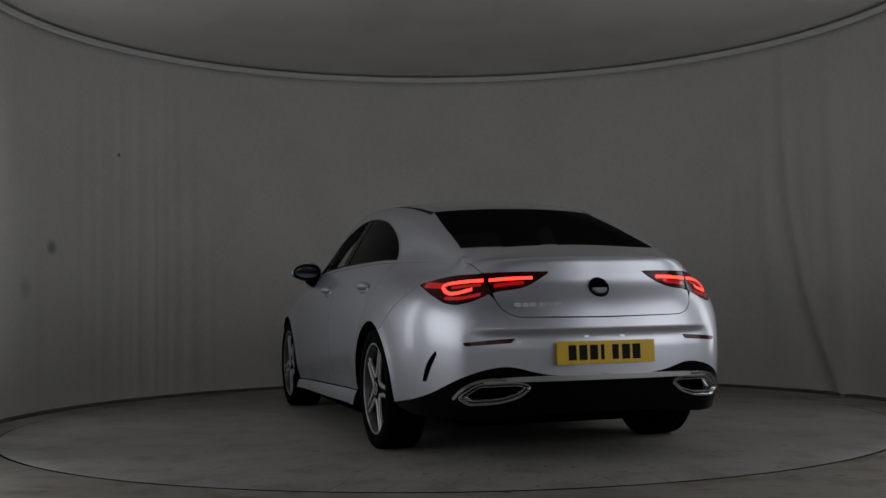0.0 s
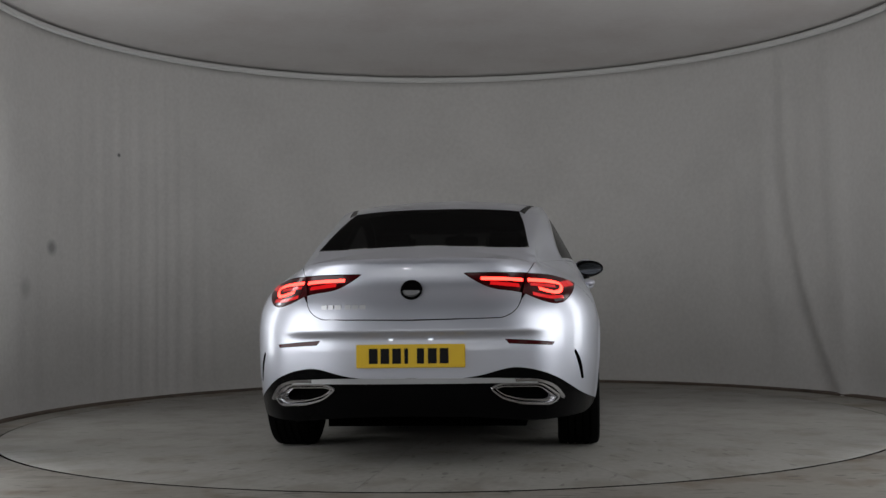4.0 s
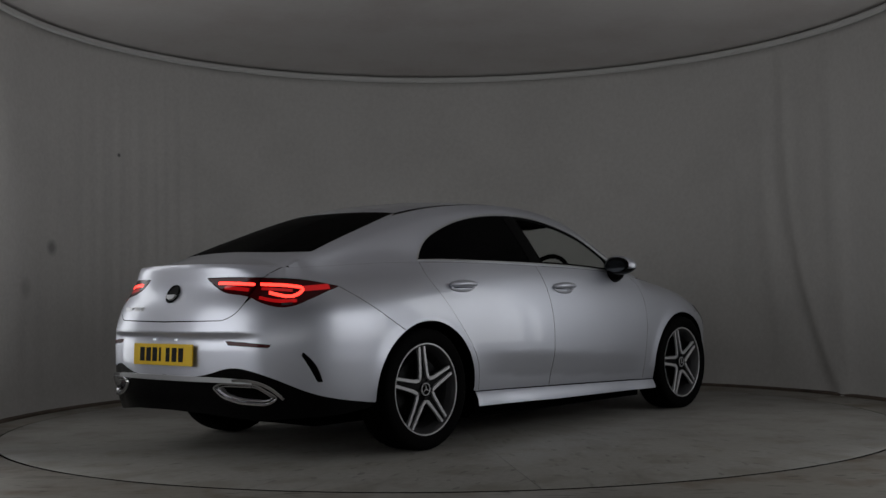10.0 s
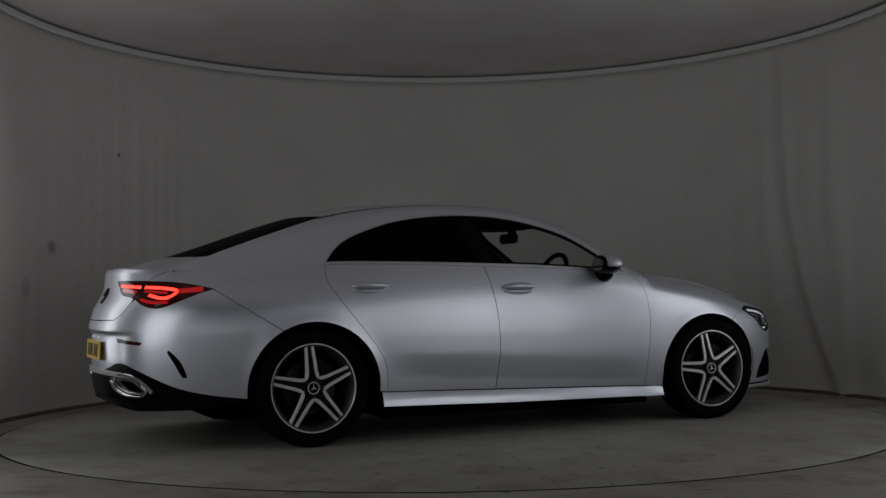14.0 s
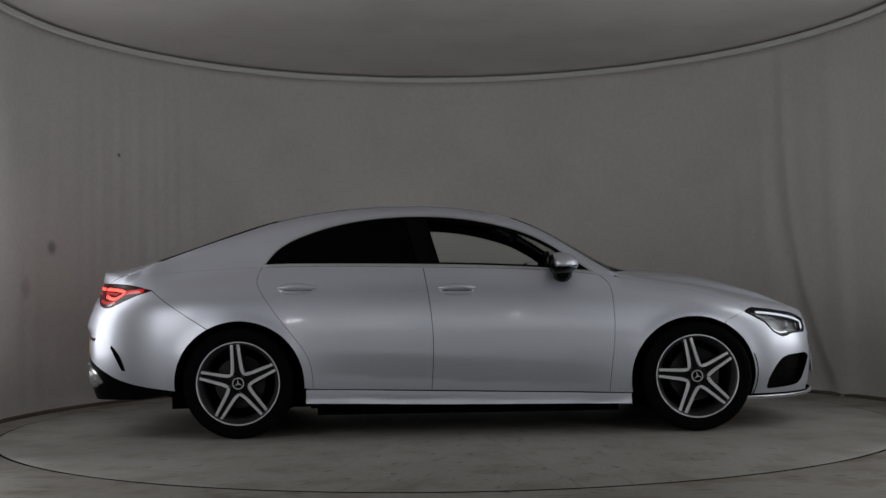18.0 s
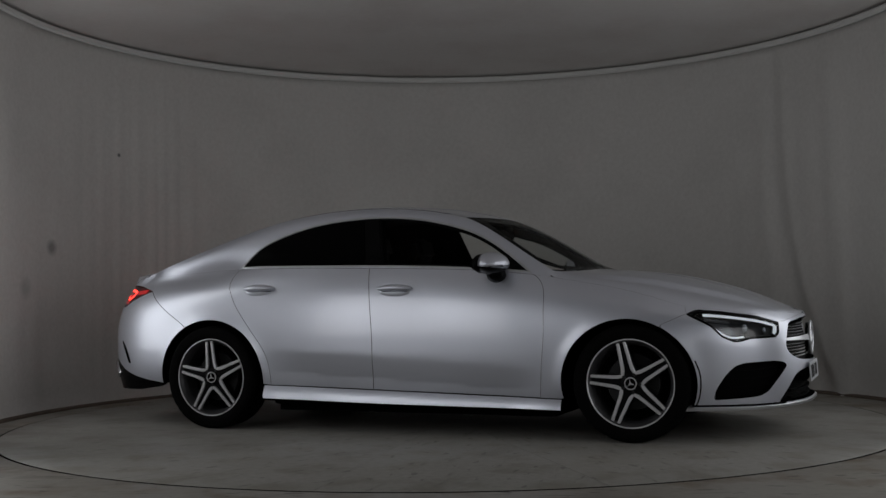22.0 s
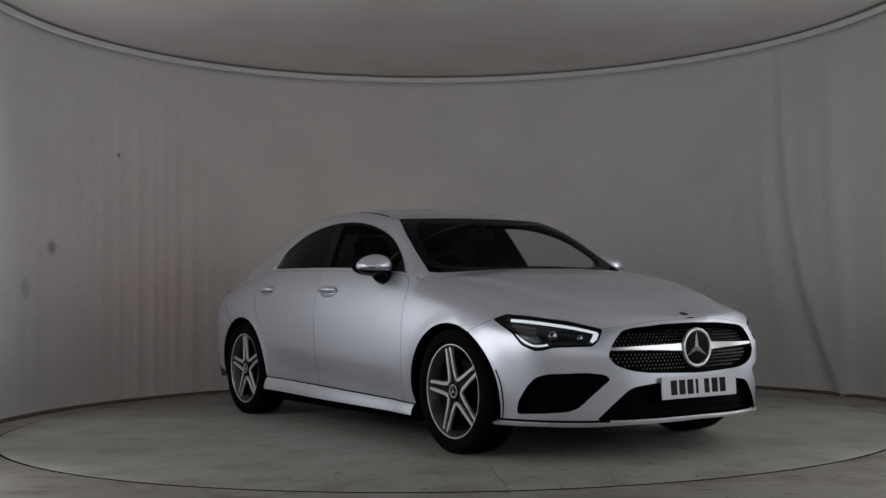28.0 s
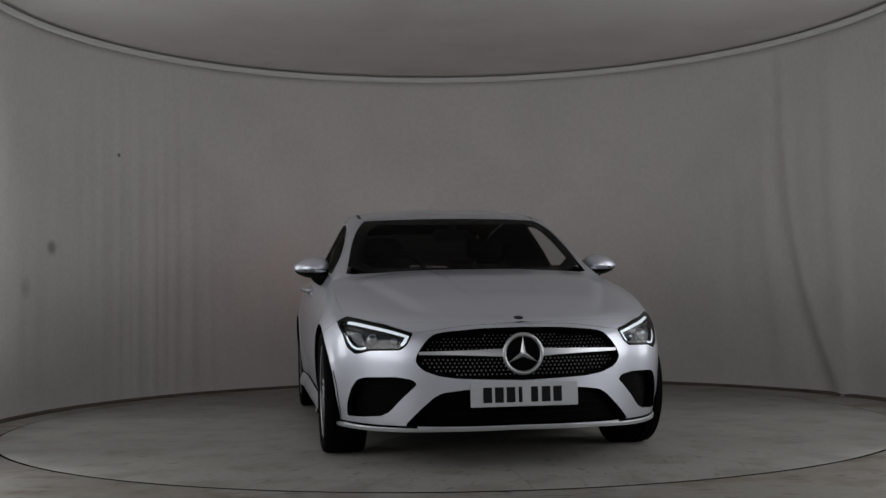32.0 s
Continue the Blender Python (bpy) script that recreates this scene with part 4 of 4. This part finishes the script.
def three_arms(r, x, depth, y, z, sg):
    """Three tapered ridged arms in a ring."""
    bm = bmesh.new()
    for k in range(3):
        a = radians(90 + 120 * k)
        d, e = Vector((0, math.cos(a), math.sin(a))), Vector((0, -math.sin(a), math.cos(a)))
        c = Vector((x, y, z))
        tip = bm.verts.new(c + d * r)
        l, rr, ridge = bm.verts.new(c + e * r * .17 - d * r * .08), bm.verts.new(c - e * r * .17 - d * r * .08), bm.verts.new(c + Vector((depth * sg, 0, 0)))
        bm.faces.new((tip, l, ridge))
        bm.faces.new((tip, ridge, rr))
    bmesh.ops.recalc_face_normals(bm, faces=bm.faces)
    return bm


NX = float(wrap(OU[-1], .55)[0])
emblem = part("front_emblem", disc_x(.088, NX - .03, NX - .006, 0, .549), GLOSS_BLACK, car, "round chrome emblem on a black disc")
part("emblem_ring", ring_x(.091, .0095, NX - .004, 0, .549), SATIN, emblem)
part("emblem_arms", three_arms(.084, NX - .004, .012, 0, .549, 1), SATIN, emblem, soft=5)
for p in (("bonnet_badge", 3.535, .733),):
    zt = float(top(3.53, 0)[2])
    bm = bmesh.new()
    bmesh.ops.create_uvsphere(bm, u_segments=20, v_segments=10, radius=.024, matrix=Matrix.Translation((3.53, 0, zt)) @ Matrix.Rotation(radians(22), 4, "Y") @ Matrix.Diagonal((1, 1, .16, 1)))
    part("bonnet_badge", bm, STEEL, car, "small round dark metal badge")
RX = float(wrap(OU[0], .857)[0])
SLOPE = math.atan2(float(wrap(OU[0], .895)[0] - wrap(OU[0], .82)[0]), .075)


def tilted(bm):
    bmesh.ops.rotate(bm, verts=bm.verts, cent=(RX, 0, .857), matrix=Matrix.Rotation(SLOPE, 3, "Y"))
    return bm


rear = part("rear_emblem", tilted(disc_x(.050, RX + .012, RX - .006, 0, .857)), GLOSS_BLACK, car, "round black emblem with a chrome bar shape")
part("emblem_ring", tilted(ring_x(.049, .004, RX - .006, 0, .857)), DARK_TRIM, rear)
half = bmesh.new()
face = [half.verts.new((RX - .006, .042 * math.cos(a), .852 + .034 * math.sin(a))) for a in np.linspace(math.pi + .12, 2 * math.pi - .12, 20)]
lip = [half.verts.new((RX - .017, v.co.y * .9, .850 + (v.co.z - .850) * .9)) for v in face]
for i in range(20):
    j = (i + 1) % 20
    half.faces.new((face[i], face[j], lip[j], lip[i]))
half.faces.new(lip)
bmesh.ops.recalc_face_normals(half, faces=half.faces)
part("emblem_flap", tilted(half), SATIN, rear, "silver lower flap", soft=20)


def plate(name, x, z, lean, sg, mat, label):
    """A plate with a plain border; its marks are plain bars."""
    m = Matrix.Translation((x, 0, z)) @ Matrix.Rotation(radians(lean), 4, "Y")
    bm = box(-.0035, .0035, -.26, .26, -.0555, .0555, .003, 2)
    bmesh.ops.transform(bm, matrix=m, verts=bm.verts)
    ob = part(name, bm, mat, car, label)
    for w, y in ((.042, -.178), (.042, -.122), (.042, -.066), (.018, -.02), (.034, .048), (.042, .104), (.042, .160)):
        y = y * (1 if sg > 0 else -1)
        b = box(.003 * sg, .0045 * sg, y - w / 2, y + w / 2, -.036, .036, 0) if sg > 0 else box(-.0045, -.003, y - w / 2, y + w / 2, -.036, .036, 0)
        bmesh.ops.transform(b, matrix=m, verts=b.verts)
        part("plate_bar", b, INK, ob)
    return ob


plate("rear_plate", float(wrap(OU[0], .545)[0]) - .012, .546, 3, -1, YELLOW, "yellow rear plate with plain dark bars")
plate("front_plate", NX + .008, .358, -3, 1, WHITE, "white front plate with plain dark bars")
part("plate_holder", box(NX - .05, NX - .012, -.24, .24, .31, .40, .008), DARK_TRIM, car, "black plate holder")
for y in (-.095, .095):
    lx = float(wrap(at_rear(.095), .622)[0])
    part("plate_lamp", box(lx - .010, lx + .01, y - .010, y + .010, .618, .626, .002), WHITE_LIT, car, "small white plate lamp")
# model lettering on the boot as plain raised bars
for i, (w, y) in enumerate(((.030, .435), (.026, .398), (.032, .360), (.030, .308), (.030, .270), (.030, .232))):
    u = at_rear(y + .005)
    p = wrap(u, .778)
    yaw = math.degrees(math.atan2(float(np.interp(u, OU, ONY)), float(np.interp(u, OU, ONX))))
    b = box(-.002, .003, -w / 2, w / 2, -.013, .013, .001, 1)
    bmesh.ops.transform(b, matrix=Matrix.Translation(p) @ Matrix.Rotation(radians(yaw), 4, "Z"), verts=b.verts)
    part("badge_bar", b, SATIN, car, "small chrome bar of the boot badge")

Shell().add("wrap", [(OU[0], .440), R(.30, .439), R(.44, .436), R(.60, .426), R(.60, .409), R(.44, .413), R(.30, .414), (OU[0], .414)], [], gap=0, lift=.012, fold=.012, step=.02, sides=SIDES).mesh("diffuser_trim", SATIN, car, "chrome strip across the diffuser")
Shell().add("wrap", [X(2.99, .197), F(.83, .197), F(.7, .197), F(.56, .199), F(.4, .204), (OU[-1], .209), (OU[-1], .197), F(.4, .191), F(.56, .185), F(.7, .183), F(.83, .182), X(2.99, .181)], [], gap=0, lift=.012, fold=.06, step=.02, sides=SIDES).mesh("front_lip", SATIN, car, "silver front lip")


# ---- handles and mirrors ----
def handle(cx, cz, s):
    """A pull handle standing off a shallow cup."""
    u = at_x(cx)
    y = float(wrap(u, cz)[1])
    bm = bmesh.new()
    bmesh.ops.create_uvsphere(bm, u_segments=32, v_segments=16, radius=1, matrix=Matrix.Diagonal((.116, .040, .023, 1)))
    for v in bm.verts:
        v.co.z -= .006 * (v.co.x / .115) ** 2
    bmesh.ops.translate(bm, verts=bm.verts, vec=(cx, s * (y + .010), cz + .014))
    ob = part("door_handle", bm, PAINT, car, "silver door handle")
    part("handle_cup", disc_cup(cx - .003, s * (y + .001), cz - .008, s), PAINT, ob)
    # dark sliver added as the shade in the gap between grip and cup
    gap = bmesh.new()
    bmesh.ops.create_uvsphere(gap, u_segments=24, v_segments=8, radius=1, matrix=Matrix.Translation((cx, s * (y + .012), cz - .008)) @ Matrix.Diagonal((.094, .010, .0035, 1)))
    part("handle_gap_shade", gap, DARK_TRIM, ob)
    return ob


def disc_cup(x, y, z, s):
    bm = bmesh.new()
    bmesh.ops.create_uvsphere(bm, u_segments=24, v_segments=8, radius=1, matrix=Matrix.Translation((x, y, z)) @ Matrix.Diagonal((.106, .018, .036, 1)))
    return bm


for s in SIDES:
    handle(.350, .880, s)
    handle(1.305, .866, s)


def mirror(s):
    bm = bmesh.new()
    bmesh.ops.create_uvsphere(bm, u_segments=40, v_segments=24, radius=1)
    for v in bm.verts:
        x, y, z = v.co
        # blunt rear face, rounded nose, taper to the outer end
        x *= .108 if x > 0 else .090
        z *= 1 - .22 * y
        z = z * (.070 if z > 0 else .060)
        v.co = (x * (1 - .18 * y), y * .108, z)
    m = Matrix.Translation((1.925, .905, 1.006)) @ Matrix.Rotation(radians(-8), 4, "Z")
    bmesh.ops.transform(bm, matrix=m, verts=bm.verts)
    bmesh.ops.bisect_plane(bm, geom=bm.verts[:] + bm.edges[:] + bm.faces[:], plane_co=(1.872, .905, 1.01), plane_no=(1, .14, 0), clear_inner=True)
    low = bm.copy()
    for b, keep in ((bm, 1), (low, -1)):
        bmesh.ops.bisect_plane(b, geom=b.verts[:] + b.edges[:] + b.faces[:], plane_co=(1.925, .905, .990), plane_no=(.10, 0, keep), clear_inner=True)
    if s < 0:
        for b in (bm, low):
            bmesh.ops.scale(b, vec=(1, -1, 1), verts=b.verts)
            bmesh.ops.reverse_faces(b, faces=b.faces)
    ob = part("door_mirror", bm, PAINT, car, "silver door mirror with black base")
    part("mirror_lower", low, GLOSS_BLACK, ob)
    foot = bmesh.new()
    bmesh.ops.create_uvsphere(foot, u_segments=24, v_segments=14, radius=1, matrix=Matrix.Translation((1.94, .845, .948)) @ Matrix.Rotation(radians(25), 4, 'X') @ Matrix.Diagonal((.058, .075, .048, 1)))
    bmesh.ops.scale(foot, vec=(1, s, 1), verts=foot.verts)
    bmesh.ops.recalc_face_normals(foot, faces=foot.faces)
    part("mirror_foot", foot, GLOSS_BLACK, ob)
    rim = bmesh.new()
    bmesh.ops.create_uvsphere(rim, u_segments=32, v_segments=12, radius=1, matrix=Matrix.Translation((1.872, s * .910, 1.010)) @ Matrix.Rotation(radians(8 * s), 4, "Z") @ Matrix.Diagonal((.022, .100, .056, 1)))
    part("mirror_rim", rim, GLOSS_BLACK, ob)
    g = bmesh.new()
    bmesh.ops.create_circle(g, cap_ends=True, segments=32, radius=1, matrix=Matrix.Translation((1.848, s * .912, 1.008)) @ Matrix.Rotation(radians(8 * s), 4, "Z") @ Matrix.Rotation(radians(90), 4, "Y") @ Matrix.Diagonal((.040, .085, 1, 1)))
    part("mirror_glass", g, LENS, ob)


for s in SIDES:
    mirror(s)


# ---- wheels ----
def revolve_y(section, seg=72):
    bm = bmesh.new()
    rings = [[bm.verts.new((r * math.cos(a), y, r * math.sin(a))) for r, y in section] for a in np.linspace(0, 2 * math.pi, seg, endpoint=False)]
    for p, q in zip(rings, rings[1:] + rings[:1]):
        for j in range(len(section) - 1):
            bm.faces.new((p[j], q[j], q[j + 1], p[j + 1]))
    bmesh.ops.recalc_face_normals(bm, faces=bm.faces)
    return bm


def prism(outline, y0, y1, bevel=0.):
    """An outline in (x, z) given depth along y; the face at y0 is slightly rounded."""
    bm = bmesh.new()
    a = [bm.verts.new((x, y0, z)) for x, z in outline]
    b = [bm.verts.new((x, y1, z)) for x, z in outline]
    bm.faces.new(a)
    bm.faces.new(b[::-1])
    for i in range(len(a)):
        j = (i + 1) % len(a)
        bm.faces.new((a[i], b[i], b[j], a[j]))
    bmesh.ops.recalc_face_normals(bm, faces=bm.faces)
    if bevel:
        bmesh.ops.bevel(bm, geom=[e for e in bm.edges if all(abs(v.co.y - y0) < 1e-6 for v in e.verts)], offset=bevel, segments=1, affect="EDGES")
    return bm


def tread(n=64):
    s = [(.236, -.09), (.250, -.104), (.275, -.111), (.300, -.112), (.316, -.106), (.324, -.097)]
    for y in (-.06, -.02, .02, .06):
        s += [(.328, y - .006), (.320, y - .005), (.320, y + .005), (.328, y + .006)]
    return revolve_y(s + [(.324, .097), (.316, .106), (.300, .112), (.275, .111), (.236, .09)], n)


def spin(pts, k):
    c, s_ = math.cos(k), math.sin(k)
    return [(x * c - z * s_, x * s_ + z * c) for x, z in pts]


def make_wheel():
    """A five twin-spoke wheel; its outer face looks to -y."""
    wheel = link_mesh("wheel", revolve_y([(.240, -.100), (.234, -.094), (.226, -.080), (.214, -.05), (.205, .04), (.232, .09)]), ALLOY_GREY)
    wheel["label"] = "five twin-spoke alloy wheel with black tyre"
    part("tyre", tread(), RUBBER, wheel, "black tyre", at_car=False)
    part("rim_edge", revolve_y([(.236, -.096), (.242, -.1015), (.2475, -.1015), (.2485, -.096), (.244, -.090)]), ALLOY, wheel, "machined rim edge", at_car=False)
    part("brake_disc", revolve_y([(.06, -.012), (.150, -.012), (.152, -.008), (.152, .012), (.06, .012)], 48), STEEL, wheel, "steel brake disc", at_car=False)
    part("wheel_back", revolve_y([(.001, .03), (.225, .03)], 48), UNDER, wheel, at_car=False)
    cal = prism([(.10 * math.cos(a), .10 * math.sin(a)) for a in np.linspace(.2, 1.3, 8)] + [(.168 * math.cos(a), .168 * math.sin(a)) for a in np.linspace(1.3, .2, 8)], -.045, .03, .004)
    part("brake_caliper", cal, ALLOY_DARK, wheel, "grey brake caliper", at_car=False)
    for k in range(5):
        a = radians(90 + 72 * k)
        # arm: dark body and two bright rails that splay towards the hub
        body = spin([(.045, -.050), (.066, -.046), (.240, -.024), (.240, .024), (.066, .046), (.045, .050)], a)
        arm = prism(body, -.078, -.045, .003)
        spoke = part("spoke", arm, ALLOY_DARK, wheel, "dark spoke with two bright rails", at_car=False)
        for sg in (1, -1):
            rail = spin([(.0585, .0420 * sg), (.068, .0415 * sg), (.082, .0375 * sg), (.100, .0350 * sg), (.243, .0265 * sg), (.243, .0100 * sg), (.100, .0160 * sg), (.072, .0190 * sg), (.053, .0270 * sg), (.0465, .0335 * sg)], a)
            part("spoke_rail", prism(rail, -.090, -.070, .002), ALLOY, spoke, at_car=False)
    hub = part("hub", revolve_y([(.001, -.082), (.05, -.082), (.062, -.076), (.066, -.05), (.066, .02)], 48), ALLOY_DARK, wheel, at_car=False)
    cap = part("centre_cap", revolve_y([(.001, -.094), (.030, -.094), (.035, -.091), (.036, -.08)], 40), GLOSS_BLACK, hub, "black centre cap with bright ring", at_car=False)
    ring = revolve_y([(.029, -.094), (.030, -.096), (.034, -.096), (.0355, -.092)], 40)
    part("cap_ring", ring, ALLOY, hub, at_car=False)
    for k in range(3):
        a = radians(90 + 120 * k)
        part("cap_arm", prism(spin([(.027, 0), (-.002, .0045), (-.002, -.0045)], a), -.0975, -.092), ALLOY, hub, at_car=False)
    for k in range(5):
        a = radians(54 + 72 * k)
        b = bmesh.new()
        bmesh.ops.create_cone(b, cap_ends=True, segments=6, radius1=.010, radius2=.010, depth=.02, matrix=Matrix.Translation((.052 * math.cos(a), -.080, .052 * math.sin(a))) @ Matrix.Rotation(radians(90), 4, "X"))
        part("wheel_bolt", b, STEEL, hub, at_car=False)
    return wheel


first = make_wheel()
first.parent = car
WHEEL_Y = .792
first.matrix_basis = Matrix.Translation(Vector((0, -WHEEL_Y, .328)) + SHIFT) @ Matrix.Rotation(radians(-5.4), 4, "Y")
for x, s, spin_deg in ((2.729, -1, -13), (0, 1, 20), (2.729, 1, 40)):
    copy_thing(first, Matrix.Translation(Vector((x, s * WHEEL_Y, .328)) + SHIFT) @ Matrix.Rotation(radians(180 if s > 0 else 0), 4, "Z") @ Matrix.Rotation(radians(spin_deg), 4, "Y"))


# ---- cabin ----
def cushion(x0, x1, y0, y1, z0, z1, lean, r=.05):
    bm = box(x0, x1, y0, y1, z0, z1, r, 3)
    c = ((x0 + x1) / 2, (y0 + y1) / 2, z0)
    bmesh.ops.rotate(bm, verts=bm.verts, cent=c, matrix=Matrix.Rotation(radians(lean), 3, "Y"))
    return bm


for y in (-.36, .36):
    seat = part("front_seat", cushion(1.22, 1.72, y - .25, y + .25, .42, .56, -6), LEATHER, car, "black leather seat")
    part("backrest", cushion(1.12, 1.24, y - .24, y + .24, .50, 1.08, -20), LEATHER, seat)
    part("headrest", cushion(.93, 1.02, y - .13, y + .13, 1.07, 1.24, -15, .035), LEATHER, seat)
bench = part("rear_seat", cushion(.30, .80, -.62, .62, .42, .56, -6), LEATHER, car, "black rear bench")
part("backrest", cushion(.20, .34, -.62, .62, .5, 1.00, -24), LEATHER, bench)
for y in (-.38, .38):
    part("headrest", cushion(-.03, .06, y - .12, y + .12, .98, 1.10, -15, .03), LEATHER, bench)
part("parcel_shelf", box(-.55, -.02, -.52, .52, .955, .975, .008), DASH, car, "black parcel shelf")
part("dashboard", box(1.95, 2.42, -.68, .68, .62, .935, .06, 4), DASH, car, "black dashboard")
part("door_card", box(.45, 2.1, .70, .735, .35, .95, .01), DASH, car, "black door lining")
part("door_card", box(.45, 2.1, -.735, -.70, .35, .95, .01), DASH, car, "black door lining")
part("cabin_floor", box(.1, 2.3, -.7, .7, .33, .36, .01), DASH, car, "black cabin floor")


def steering_wheel():
    bm = ring_x(.175, .016, 0, 0, 0, 48)
    bmesh.ops.create_uvsphere(bm, u_segments=20, v_segments=10, radius=.06, matrix=Matrix.Diagonal((.5, 1, 1, 1)))
    for a in (0, 180, 270):
        bmesh.ops.create_cube(bm, size=1, matrix=Matrix.Rotation(radians(a), 4, "X") @ Matrix.Translation((0, .11, 0)) @ Matrix.Diagonal((.02, .13, .035, 1)))
    bmesh.ops.transform(bm, matrix=Matrix.Translation((1.83, -.36, .93)) @ Matrix.Rotation(radians(24), 4, "Y"), verts=bm.verts)
    return bm


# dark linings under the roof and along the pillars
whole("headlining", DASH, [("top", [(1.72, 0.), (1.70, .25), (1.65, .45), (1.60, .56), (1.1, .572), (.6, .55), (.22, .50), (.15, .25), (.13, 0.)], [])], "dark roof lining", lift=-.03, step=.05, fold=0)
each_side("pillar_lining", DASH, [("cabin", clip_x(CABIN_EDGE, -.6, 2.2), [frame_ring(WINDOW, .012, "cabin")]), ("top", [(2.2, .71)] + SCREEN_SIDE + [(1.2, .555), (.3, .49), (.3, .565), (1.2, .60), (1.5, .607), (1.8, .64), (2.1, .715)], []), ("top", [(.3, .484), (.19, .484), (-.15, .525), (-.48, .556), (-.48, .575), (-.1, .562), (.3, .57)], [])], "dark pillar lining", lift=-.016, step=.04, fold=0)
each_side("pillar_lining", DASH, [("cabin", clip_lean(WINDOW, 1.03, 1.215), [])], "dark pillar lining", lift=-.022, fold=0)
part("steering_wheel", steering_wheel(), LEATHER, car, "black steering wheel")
zi = 1.215
part("inside_mirror", box(1.70, 1.73, -.12, .12, zi - .035, zi + .035, .012, 2), DASH, car, "black inside mirror")
part("mirror_stem", box(1.715, 1.765, -.025, .025, zi + .02, zi + .062, .01), DASH, car, "black sensor housing")


# ---- what moves ----
def motions():
    rows = [(t, pose(0, 0, 0, 0, 0, a)) for t, a in TURN]
    walk(table, rows)
    walk(car, rows)


motions()
